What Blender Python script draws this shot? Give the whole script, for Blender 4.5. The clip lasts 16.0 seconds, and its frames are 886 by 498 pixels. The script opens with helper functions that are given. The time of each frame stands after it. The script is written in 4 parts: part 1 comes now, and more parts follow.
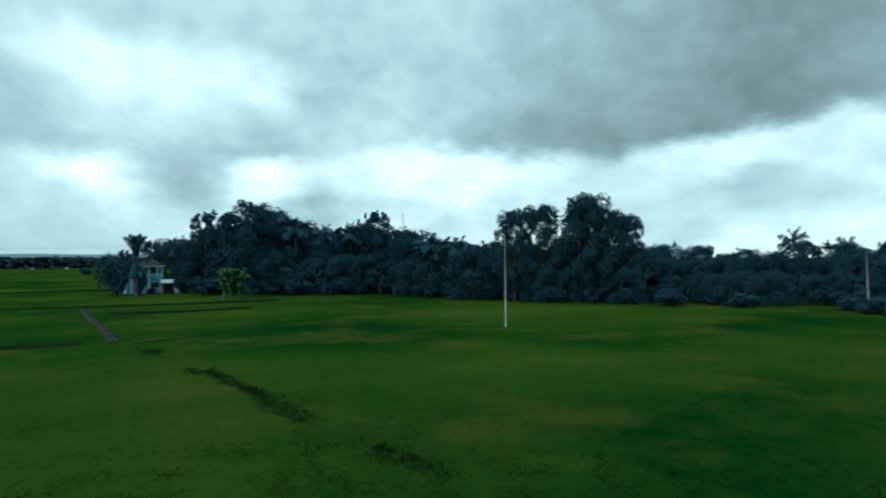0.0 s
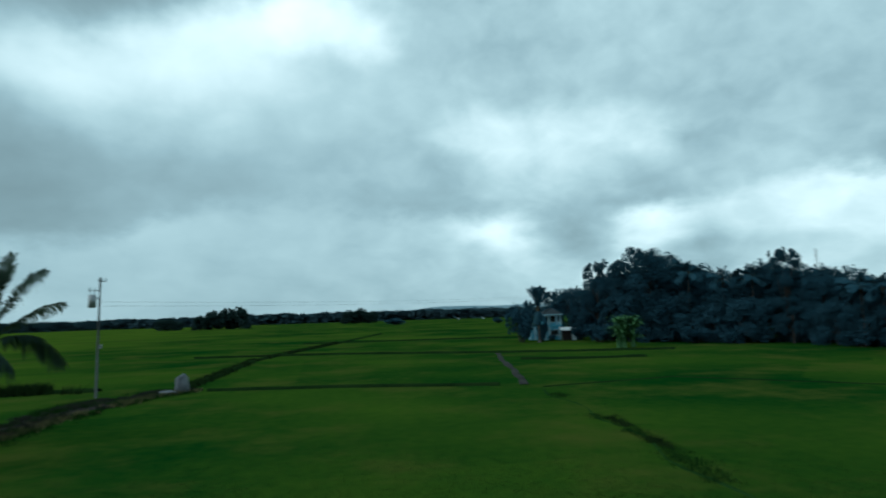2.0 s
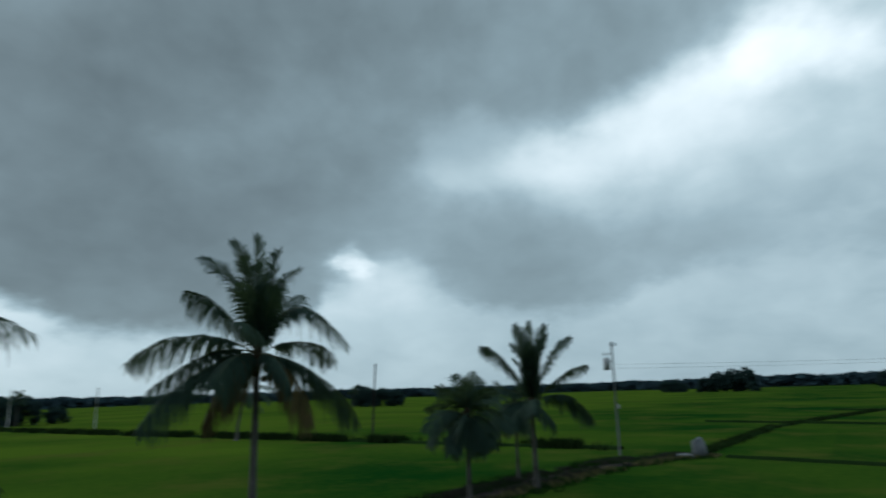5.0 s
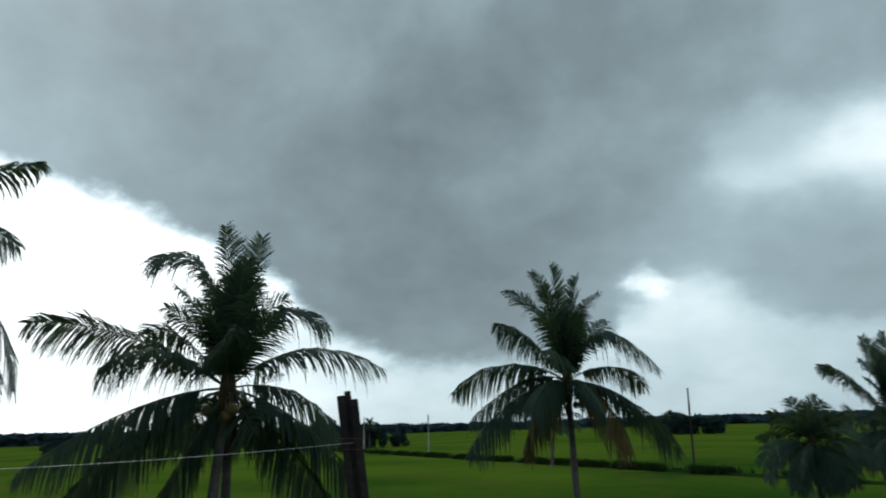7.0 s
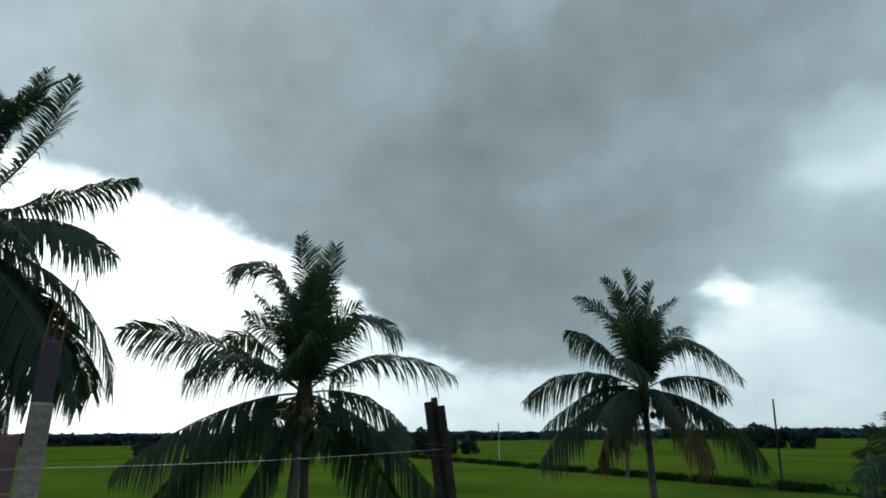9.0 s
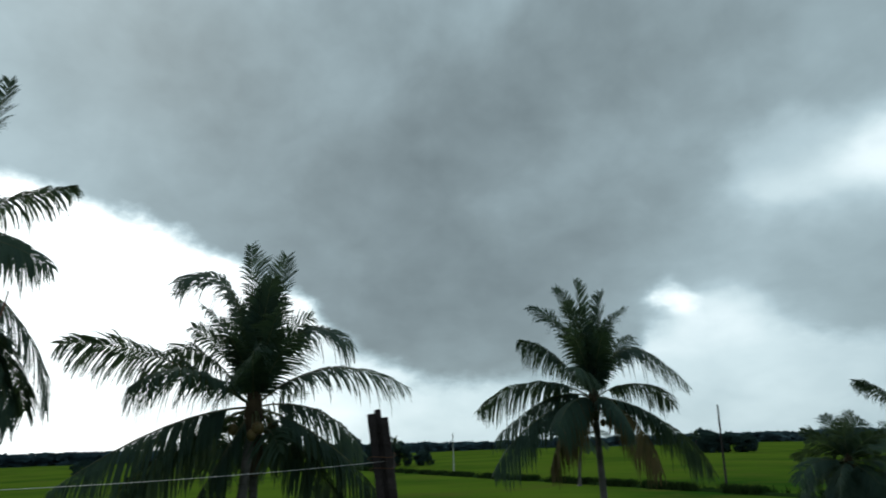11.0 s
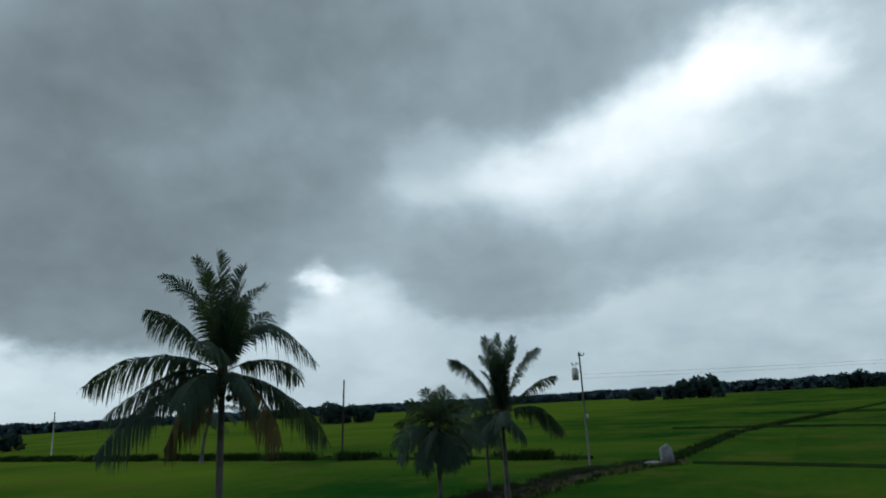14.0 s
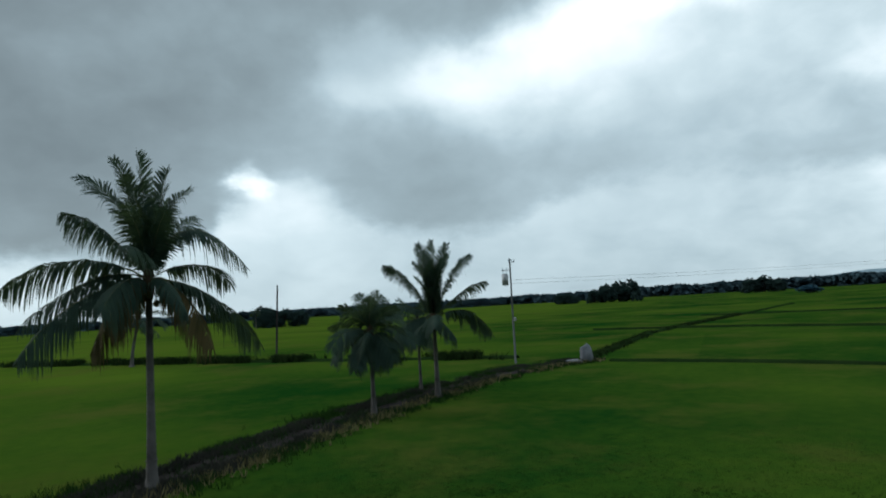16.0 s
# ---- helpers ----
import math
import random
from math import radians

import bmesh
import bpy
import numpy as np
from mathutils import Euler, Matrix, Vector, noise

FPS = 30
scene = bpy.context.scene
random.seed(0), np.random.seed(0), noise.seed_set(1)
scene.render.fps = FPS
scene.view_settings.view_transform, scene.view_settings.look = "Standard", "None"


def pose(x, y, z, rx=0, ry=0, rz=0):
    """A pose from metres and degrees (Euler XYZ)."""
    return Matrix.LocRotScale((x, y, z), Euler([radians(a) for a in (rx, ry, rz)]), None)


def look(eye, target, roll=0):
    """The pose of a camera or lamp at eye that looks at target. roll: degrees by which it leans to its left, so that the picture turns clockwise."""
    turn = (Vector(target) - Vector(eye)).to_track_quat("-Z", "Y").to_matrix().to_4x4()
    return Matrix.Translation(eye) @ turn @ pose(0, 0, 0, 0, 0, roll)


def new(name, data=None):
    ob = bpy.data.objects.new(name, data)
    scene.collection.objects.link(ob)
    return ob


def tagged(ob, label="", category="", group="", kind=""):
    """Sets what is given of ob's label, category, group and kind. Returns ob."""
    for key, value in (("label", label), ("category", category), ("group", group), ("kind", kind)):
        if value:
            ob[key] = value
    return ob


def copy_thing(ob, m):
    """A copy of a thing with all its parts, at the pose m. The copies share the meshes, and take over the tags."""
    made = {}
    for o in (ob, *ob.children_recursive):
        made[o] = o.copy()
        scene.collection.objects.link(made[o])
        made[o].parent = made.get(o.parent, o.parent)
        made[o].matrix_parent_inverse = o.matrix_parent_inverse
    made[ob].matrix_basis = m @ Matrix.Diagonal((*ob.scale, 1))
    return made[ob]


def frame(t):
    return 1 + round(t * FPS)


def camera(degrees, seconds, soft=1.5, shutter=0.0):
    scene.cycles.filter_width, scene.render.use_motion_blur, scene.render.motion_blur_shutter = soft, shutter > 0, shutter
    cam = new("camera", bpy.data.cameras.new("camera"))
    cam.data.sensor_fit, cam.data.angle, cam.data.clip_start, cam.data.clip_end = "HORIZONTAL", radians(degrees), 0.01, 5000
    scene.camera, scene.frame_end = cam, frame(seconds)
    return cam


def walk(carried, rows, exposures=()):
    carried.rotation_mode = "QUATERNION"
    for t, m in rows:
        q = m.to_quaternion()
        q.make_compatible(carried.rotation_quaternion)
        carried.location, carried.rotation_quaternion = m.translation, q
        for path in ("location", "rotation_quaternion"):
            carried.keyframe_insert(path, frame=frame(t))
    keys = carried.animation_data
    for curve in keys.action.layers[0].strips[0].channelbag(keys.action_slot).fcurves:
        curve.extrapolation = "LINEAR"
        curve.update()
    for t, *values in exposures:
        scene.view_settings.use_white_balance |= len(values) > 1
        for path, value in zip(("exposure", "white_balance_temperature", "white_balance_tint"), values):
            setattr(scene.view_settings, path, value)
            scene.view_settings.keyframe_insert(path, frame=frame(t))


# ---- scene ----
cam = camera(71.5, 16.0, soft=1.8, shutter=0.5)
# seconds, place in metres, tilt, roll and turn in degrees
PATH = [
    (0, 0.361, 0.345, 6.0, 90.98, 0.47, -46.30),
    (0.5, 0.322, 0.383, 6.0, 92.10, 0.16, -40.05),
    (1, 0.245, 0.436, 6.0, 93.78, 1.30, -29.33),
    (1.5, 0.160, 0.474, 6.0, 95.26, 1.63, -18.64),
    (2, 0.097, 0.490, 6.0, 96.04, 1.75, -11.19),
    (2.5, 0.041, 0.498, 6.0, 97.04, 1.19, -4.69),
    (3, -0.012, 0.500, 6.0, 98.13, 0.74, 1.36),
    (3.5, -0.065, 0.496, 6.0, 99.11, 0.85, 7.45),
    (4, -0.118, 0.486, 6.0, 100.03, 1.03, 13.67),
    (4.5, -0.198, 0.459, 6.0, 101.86, 1.63, 23.28),
    (5, -0.271, 0.421, 6.0, 102.98, 1.65, 32.75),
    (5.2, -0.301, 0.399, 6.0, 103.2, 1.65, 37.0),
    (7.3, -0.443, 0.232, 6.0, 106.75, 1.75, 62.4),
    (7.5, -0.449, 0.219, 6.0, 107.15, 1.75, 63.97),
    (8, -0.459, 0.199, 6.0, 106.97, 0.34, 66.53),
    (8.2, -0.459, 0.199, 6.0, 106.75, 0.3, 66.6),
    (10.3, -0.453, 0.212, 6.0, 107.75, 1.2, 64.9),
    (10.5, -0.451, 0.216, 6.0, 107.72, 1.28, 64.40),
    (11, -0.442, 0.233, 6.0, 107.74, 1.72, 62.19),
    (11.5, -0.418, 0.274, 6.0, 107.54, 1.76, 56.80),
    (12, -0.391, 0.311, 6.0, 108.07, 2.03, 51.51),
    (12.5, -0.350, 0.357, 6.0, 109.21, 2.10, 44.75),
    (13, -0.304, 0.397, 6.0, 108.01, 2.36, 37.41),
    (13.5, -0.271, 0.420, 6.0, 106.11, 3.11, 32.83),
    (14, -0.250, 0.433, 6.0, 104.12, 3.22, 30.05),
    (14.5, -0.242, 0.437, 6.0, 102.63, 3.07, 28.99),
    (15, -0.226, 0.446, 6.0, 100.23, 3.38, 27.20),
    (15.5, -0.216, 0.451, 6.0, 97.49, 3.89, 25.53),
    (16, -0.203, 0.457, 6.0, 95.11, 3.43, 23.97),
]
walk(cam, [(t, pose(x, y, z, a, b, c)) for t, x, y, z, a, b, c in PATH],
     exposures=[(0.0, 0.38, 5650, -10), (1.0, 0.2, 5600, -8), (2.0, 0.1, 5600, -8), (3.5, 0.0, 5750, 0), (5.0, 0.0, 5950, 5), (8.0, 0.38, 6330, 7), (11.0, 0.35, 6330, 7), (12.5, 0.3, 6300, 7), (14.0, 0.12, 6200, 10), (16.0, 0.36, 6250, 9)])


def polar(az, d, z=0.0):
    """The place at a bearing (degrees, counted from +y towards -x) and a distance."""
    return Vector((-math.sin(radians(az)) * d, math.cos(radians(az)) * d, z))


# ---------------------------------------------------------------- sky and light
world = bpy.data.worlds.new("sky")
scene.world = world
world.use_nodes = True
wn, wl = world.node_tree.nodes, world.node_tree.links
wn.clear()


def wmath(op, a, b=None, c=None, clamp=False):
    n = wn.new("ShaderNodeMath")
    n.operation, n.use_clamp = op, clamp
    for i, v in enumerate((a, b, c)):
        if v is None:
            continue
        if isinstance(v, (int, float)):
            n.inputs[i].default_value = v
        else:
            wl.new(v, n.inputs[i])
    return n.outputs[0]


coord = wn.new("ShaderNodeTexCoord")
split = wn.new("ShaderNodeSeparateXYZ")
wl.new(coord.outputs["Generated"], split.inputs[0])
X, Y, Z = split.outputs
bearing = wmath("MULTIPLY", wmath("ARCTAN2", wmath("MULTIPLY", X, -1.0), Y), 180 / math.pi)
height = wmath("MULTIPLY", wmath("ARCSINE", Z), 180 / math.pi)
# bearing and height as a plane on which the cloud's billows lie, flatter towards the horizon
plane = wn.new("ShaderNodeCombineXYZ")
low_squeeze = wmath("MULTIPLY", wmath("LOGARITHM", wmath("ADD", wmath("MAXIMUM", height, 0.0), 6.0), math.e), 0.9)
wl.new(wmath("MULTIPLY", bearing, 0.10), plane.inputs[0])
wl.new(wmath("ADD", wmath("MULTIPLY", height, 0.10), low_squeeze), plane.inputs[1])


def cloud_noise(scale, detail, rough, offset, distort=0.0):
    m = wn.new("ShaderNodeMapping")
    m.inputs["Location"].default_value = offset
    wl.new(plane.outputs[0], m.inputs[0])
    n = wn.new("ShaderNodeTexNoise")
    n.inputs["Scale"].default_value = scale
    n.inputs["Detail"].default_value = detail
    n.inputs["Roughness"].default_value = rough
    n.inputs["Distortion"].default_value = distort
    wl.new(m.outputs[0], n.inputs["Vector"])
    return n.outputs[0]


def about(value, amount):
    """A noise as a swing about nought."""
    return wmath("MULTIPLY", wmath("SUBTRACT", value, 0.5), amount)


def fade(source, a, b, low=0.0, high=1.0):
    s = wn.new("ShaderNodeMapRange")
    s.interpolation_type = "SMOOTHSTEP"
    for key, v in (("From Min", a), ("From Max", b), ("To Min", low), ("To Max", high)):
        s.inputs[key].default_value = v
    wl.new(source, s.inputs[0])
    return s.outputs[0]


sky_place = wn.new("ShaderNodeCombineXYZ")
wl.new(wmath("ADD", bearing, about(cloud_noise(1.3, 5, 0.5, (3.1, 0.7, 0)), 9.0)), sky_place.inputs[0])
wl.new(wmath("ADD", height, about(cloud_noise(1.5, 5, 0.5, (8.3, 5.2, 0)), 4.5)), sky_place.inputs[1])


last = height


def cloud_layer(*groups):
    """A sheet of cloud whose tone glides between places (bearing, height, tone); each group has its own reach in degrees and weight."""
    global last
    weights = tones = None
    for wide, high, force, rows in groups:
        for az, el, tone in rows:
            m = wn.new("ShaderNodeMapping")
            m.vector_type = "TEXTURE"
            m.inputs["Location"].default_value = (az, el, 0)
            m.inputs["Scale"].default_value = (wide, high, 1)
            turn = wn.new("ShaderNodeVectorMath")
            turn.operation = "MULTIPLY_ADD"
            turn.inputs[1].default_value = (1e-12, 1e-12, 1e-12)
            wl.new(last, turn.inputs[0])
            wl.new(sky_place.outputs[0], turn.inputs[2])
            wl.new(turn.outputs[0], m.inputs[0])
            d = wn.new("ShaderNodeVectorMath")
            d.operation = "DOT_PRODUCT"
            wl.new(m.outputs[0], d.inputs[0])
            wl.new(m.outputs[0], d.inputs[1])
            w = wmath("MULTIPLY", wmath("POWER", 0.5, wmath("MINIMUM", d.outputs["Value"], 60.0)), force)
            weights = wmath("ADD", w, 1e-9) if weights is None else wmath("ADD", weights, w)
            tones = wmath("MULTIPLY", w, tone) if tones is None else wmath("MULTIPLY_ADD", w, tone, tones)
            last = tones  # each place waits for the one before it, which keeps the shader's memory small
    return wmath("DIVIDE", tones, weights)


# the heavy grey deck, and the bright rifts in it
DECK_LEFT = [(106, 33, 0.62), (102, 25, 0.67), (96, 29, 0.61), (90, 24, 0.58), (88, 34, 0.56), (80, 28, 0.53), (72, 34, 0.55), (66, 22, 0.49), (66, 40, 0.57), (77, 19, 0.54), (62, 13, 0.46), (55, 30, 0.48),
             (52, 15, 0.50), (47, 21, 0.55), (44, 34, 0.52), (41, 27, 0.56), (37, 15, 0.61), (60, 8, 0.55), (49, 9, 0.58), (68, 10, 0.53)]
DECK_MIDDLE = [(34, 30, 0.55), (31, 13, 0.64), (25, 27, 0.60), (24, 12, 0.62), (18, 30, 0.60), (16, 13, 0.65), (8, 13, 0.70), (8, 30, 0.64), (1, 17, 0.83), (0, 12.5, 0.70), (-4, 21, 0.84),
               (-6, 12, 0.68), (-9, 25, 0.77), (-15, 25, 0.74), (-10, 17, 0.80), (-14, 11.5, 0.68), (-22, 21, 0.77), (-24, 10.5, 0.70)]
DECK_RIGHT = [(-31, 11, 0.74), (-34, 14.5, 0.68), (-30, 25, 0.81), (-38, 19, 0.77), (-45, 12, 0.66), (-44, 22, 0.79), (-38, 11, 0.76), (-52, 18, 0.72), (-55, 11, 0.58), (-62, 17, 0.62), (-64, 11.5, 0.53),
              (-72, 13, 0.49), (-78, 18, 0.51), (-90, 15, 0.52)]
RIFT = [(28, 20.0, 0.82), (22, 20.4, 0.95), (17, 19.8, 0.98), (12, 19.8, 0.95), (12, 22.8, 0.99), (7, 21.6, 0.93), (7.5, 24.2, 1.02), (2, 26.4, 1.15), (-2.5, 25.6, 1.1), (19, 17, 0.84), (9, 17.5, 0.86),
        (-15.5, 16.2, 1.02), (-21, 15.4, 0.98), (-27.8, 15.0, 1.02), (-18.5, 12.8, 0.92), (-24, 13.4, 0.86), (29.5, 23, 0.74), (38.0, 9.2, 0.84), (-44.6, 13.8, 0.82), (-38.8, 12, 0.84)]
# the sky overhead and behind
OVERHEAD = [(0, 64, 0.77), (90, 64, 0.74), (-90, 64, 0.77), (180, 64, 0.76), (160, 30, 0.78), (-150, 30, 0.74), (170, 8, 0.78), (-140, 8, 0.74)]
deck = cloud_layer((6.5, 4.0, 1, DECK_LEFT + DECK_MIDDLE + DECK_RIGHT), (3.5, 1.8, 3, RIFT), (0.8, 0.8, 6, [(41.2, 11.4, 1.08)]), (2.0, 1.4, 8, [(39.4, 9.0, 0.95), (37.0, 9.4, 0.86)]), (40, 12, 1, OVERHEAD))
# the lighter air below the deck's edge: a veil of rain, white towards the hidden sun, broken puffs over the wood
VEIL = [(104, 16, 1.2), (96, 18, 1.15), (98, 8, 1.2), (88, 14, 1.12), (88, 6, 1.05), (80, 10, 1.0), (79, 4, 0.95), (70, 5, 0.87), (62, 3, 0.81), (55, 3.5, 0.78), (47, 3, 0.74), (39, 7.6, 0.92), (36, 7, 0.83), (37, 3.5, 0.76),
        (33, 8, 0.78), (28, 4, 0.73), (19, 4, 0.75), (9, 7, 0.78), (8, 2, 0.72), (0, 7, 0.77), (-3, 2.5, 0.73), (-9, 6, 0.80), (-11, 2, 0.74)]
PUFFS = [(-16.6, 6.2, 1.04), (-18.5, 4.2, 0.88), (-15, 2, 0.76), (-23.5, 6.2, 0.65), (-21, 3, 0.80), (-13, 4.4, 0.70), (-28, 3, 0.86), (-31.3, 6.7, 1.02), (-34.5, 5.5, 0.62), (-38, 7.5, 0.90), (-40, 4, 0.84), (-46, 8, 0.93),
         (-51, 8, 0.96), (-55, 5, 0.84), (-62, 6.5, 0.84), (-66, 4, 0.80), (-71.5, 9.2, 0.90), (-74, 5.2, 0.72), (-75, 3.2, 0.90), (-80, 7, 0.86), (-90, 6, 0.78)]
veil = cloud_layer((6.0, 3.2, 1, VEIL), (3.2, 1.5, 3, PUFFS))

# where the deck ends: its lower edge by bearing
EDGE = [(-90, 11.5), (-82, 11.3), (-72, 10.4), (-62, 8.6), (-52, 9.3), (-43, 10.4), (-35, 9.0), (-25, 8.0), (-15, 8.9), (-7, 8.9), (1, 10.5), (9, 9.9), (13, 9.0), (17, 7.0), (22.5, 6.0), (28, 7.0), (32, 7.8), (36, 8.4),
        (40, 8.8), (43, 8.6), (44.8, 6.4), (54, 5.4), (63, 5.3), (70, 8.6), (76, 13.5), (85, 17.6), (90, 19), (96, 20), (110, 22)]
edge_ramp = wn.new("ShaderNodeValToRGB")
wl.new(wmath("DIVIDE", wmath("ADD", wmath("ADD", bearing, about(cloud_noise(2.2, 6, 0.55, (1, 6, 0)), 5.0)), 90.0), 200.0), edge_ramp.inputs[0])
stops = edge_ramp.color_ramp.elements
for k, (az, el) in enumerate(EDGE):
    stop = stops[k] if k < 1 else stops[-1] if k == len(EDGE) - 1 else stops.new((az + 90) / 200)
    stop.position, stop.color = (az + 90) / 200, (el / 45, el / 45, el / 45, 1)
over = wmath("SUBTRACT", wmath("ADD", height, about(cloud_noise(2.6, 6, 0.6, (5, 3, 0)), 3.2)), wmath("MULTIPLY", edge_ramp.outputs[0], 45.0))
inside = fade(over, -1.0, 1.5)
bright = wmath("ADD", wmath("MULTIPLY", deck, inside), wmath("MULTIPLY", veil, wmath("SUBTRACT", 1.0, inside)))
# billows: soft in the deck, crisper in the broken cloud over the wood
crisp = fade(bearing, 8.0, -22.0, 0.07, 0.20)
bright = wmath("ADD", bright, wmath("MULTIPLY", about(cloud_noise(2.6, 5, 0.52, (4, 9, 0), 0.3), 1.0), crisp))
bright = wmath("ADD", bright, about(cloud_noise(1.0, 4, 0.5, (0, 0, 0), 0.2), 0.16))

ramp = wn.new("ShaderNodeValToRGB")
TONES = [(0.30, 0.79, 1.05), (0.42, 0.80, 1.06), (0.52, 0.80, 1.07), (0.62, 0.79, 1.08), (0.72, 0.80, 1.08), (0.82, 0.84, 1.05), (0.92, 0.90, 1.03), (1.02, 0.95, 1.01), (1.2, 0.96, 1.01)]
steps = ramp.color_ramp.elements
for k, (tone, red, blue) in enumerate(TONES):
    stop = steps[0] if k == 0 else steps[-1] if k == len(TONES) - 1 else steps.new(tone / 1.2)
    g = tone ** 2.2
    stop.position, stop.color = tone / 1.2, (g * red, g, g * blue, 1)
wl.new(wmath("DIVIDE", bright, 1.2), ramp.inputs[0])
clear_sky = wn.new("ShaderNodeTexSky")
clear_sky.sky_type, clear_sky.sun_disc = "NISHITA", False
clear_sky.sun_elevation, clear_sky.sun_rotation = radians(38), radians(-95)
bg_sky = wn.new("ShaderNodeBackground")
bg_sky.inputs["Strength"].default_value = 0.05
wl.new(clear_sky.outputs[0], bg_sky.inputs[0])
bg_cloud = wn.new("ShaderNodeBackground")
bg_cloud.inputs["Strength"].default_value = 1.0
wl.new(ramp.outputs[0], bg_cloud.inputs[0])
both = wn.new("ShaderNodeMixShader")
both.inputs[0].default_value = 0.94
wl.new(bg_sky.outputs[0], both.inputs[1])
wl.new(bg_cloud.outputs[0], both.inputs[2])
out = wn.new("ShaderNodeOutputWorld")
wl.new(both.outputs[0], out.inputs[0])

sun_data = bpy.data.lights.new("sun", "SUN")
sun_data.energy, sun_data.angle, sun_data.color = 0.6, radians(25), (1.0, 0.96, 0.9)
sun = new("sun", sun_data)
sun.matrix_world = look(polar(95, 40, 35), (0, 0, 0))


# ---------------------------------------------------------------- materials
def material(name, low, high, scale, rough=0.8, bump=0.3, grain=None, island=0.0, metal=0.0, spread=0.25, gloss=0.15, plots=0.0, x_tone=0.0, worn=None):
    """Two colours mixed by noise at two scales, varied from piece to piece, with a fine relief."""
    m = bpy.data.materials.new(name)
    m.use_nodes = True
    n, l = m.node_tree.nodes, m.node_tree.links
    shader = n["Principled BSDF"]
    where = n.new("ShaderNodeTexCoord")
    big, small = n.new("ShaderNodeTexNoise"), n.new("ShaderNodeTexNoise")
    big.inputs["Scale"].default_value, big.inputs["Detail"].default_value = scale, 4
    small.inputs["Scale"].default_value, small.inputs["Detail"].default_value = grain or scale * 14, 5
    for t in (big, small):
        l.new(where.outputs["Object"], t.inputs["Vector"])
    add = n.new("ShaderNodeMath")
    add.operation = "MULTIPLY_ADD"
    add.inputs[1].default_value = spread
    l.new(small.outputs[0], add.inputs[0])
    l.new(big.outputs[0], add.inputs[2])
    total = add.outputs[0]
    if island:
        geo = n.new("ShaderNodeNewGeometry")
        more = n.new("ShaderNodeMath")
        more.operation = "MULTIPLY_ADD"
        more.inputs[1].default_value = island
        l.new(geo.outputs["Random Per Island"], more.inputs[0])
        l.new(total, more.inputs[2])
        total = more.outputs[0]
    if plots:
        cells = n.new("ShaderNodeTexVoronoi")
        cells.distance = "CHEBYCHEV"
        cells.inputs["Scale"].default_value = 0.03
        l.new(where.outputs["Object"], cells.inputs["Vector"])
        tone = n.new("ShaderNodeSeparateColor")
        l.new(cells.outputs["Color"], tone.inputs[0])
        each = n.new("ShaderNodeMath")
        each.operation = "MULTIPLY_ADD"
        each.inputs[1].default_value = plots
        l.new(tone.outputs[0], each.inputs[0])
        l.new(total, each.inputs[2])
        total = each.outputs[0]
    if x_tone:
        # a gradient along x: lighter, yellower green towards -x, darker towards +x
        axes, x_ramp, more = n.new("ShaderNodeSeparateXYZ"), n.new("ShaderNodeMapRange"), n.new("ShaderNodeMath")
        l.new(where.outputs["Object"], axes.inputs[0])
        x_ramp.inputs["From Min"].default_value, x_ramp.inputs["From Max"].default_value = -95, -28
        x_ramp.inputs["To Min"].default_value, x_ramp.inputs["To Max"].default_value = x_tone, -0.4 * x_tone
        l.new(axes.outputs[0], x_ramp.inputs[0])
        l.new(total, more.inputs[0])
        l.new(x_ramp.outputs[0], more.inputs[1])
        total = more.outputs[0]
    span = n.new("ShaderNodeMapRange")
    middle = 0.5 + spread * 0.5 + island * 0.5 + plots * 0.5
    span.inputs["From Min"].default_value, span.inputs["From Max"].default_value = middle - 0.22 - island * 0.4, middle + 0.22 + island * 0.4
    l.new(total, span.inputs[0])
    mix = n.new("ShaderNodeMix")
    mix.data_type = "RGBA"
    mix.inputs["A"].default_value, mix.inputs["B"].default_value = (*low, 1), (*high, 1)
    l.new(span.outputs[0], mix.inputs["Factor"])
    colour = mix.outputs["Result"]
    if worn:
        # thin, yellowing stretches
        spots, ease, tint = n.new("ShaderNodeTexNoise"), n.new("ShaderNodeMapRange"), n.new("ShaderNodeMix")
        spots.inputs["Scale"].default_value, spots.inputs["Detail"].default_value = 0.11, 6
        spots.inputs["Roughness"].default_value = 0.65
        ease.interpolation_type = "SMOOTHSTEP"
        ease.inputs["From Min"].default_value, ease.inputs["From Max"].default_value, ease.inputs["To Max"].default_value = 0.46, 0.72, 0.75
        tint.data_type = "RGBA"
        tint.inputs["B"].default_value = (*worn, 1)
        l.new(where.outputs["Object"], spots.inputs["Vector"])
        l.new(spots.outputs[0], ease.inputs[0])
        l.new(ease.outputs[0], tint.inputs["Factor"])
        l.new(colour, tint.inputs["A"])
        colour = tint.outputs["Result"]
    l.new(colour, shader.inputs["Base Color"])
    shader.inputs["Roughness"].default_value, shader.inputs["Metallic"].default_value = rough, metal
    shader.inputs["Specular IOR Level"].default_value = gloss
    if bump:
        b = n.new("ShaderNodeBump")
        b.inputs["Strength"].default_value, b.inputs["Distance"].default_value = bump, 0.02
        l.new(small.outputs[0], b.inputs["Height"])
        l.new(b.outputs[0], shader.inputs["Normal"])
    return m


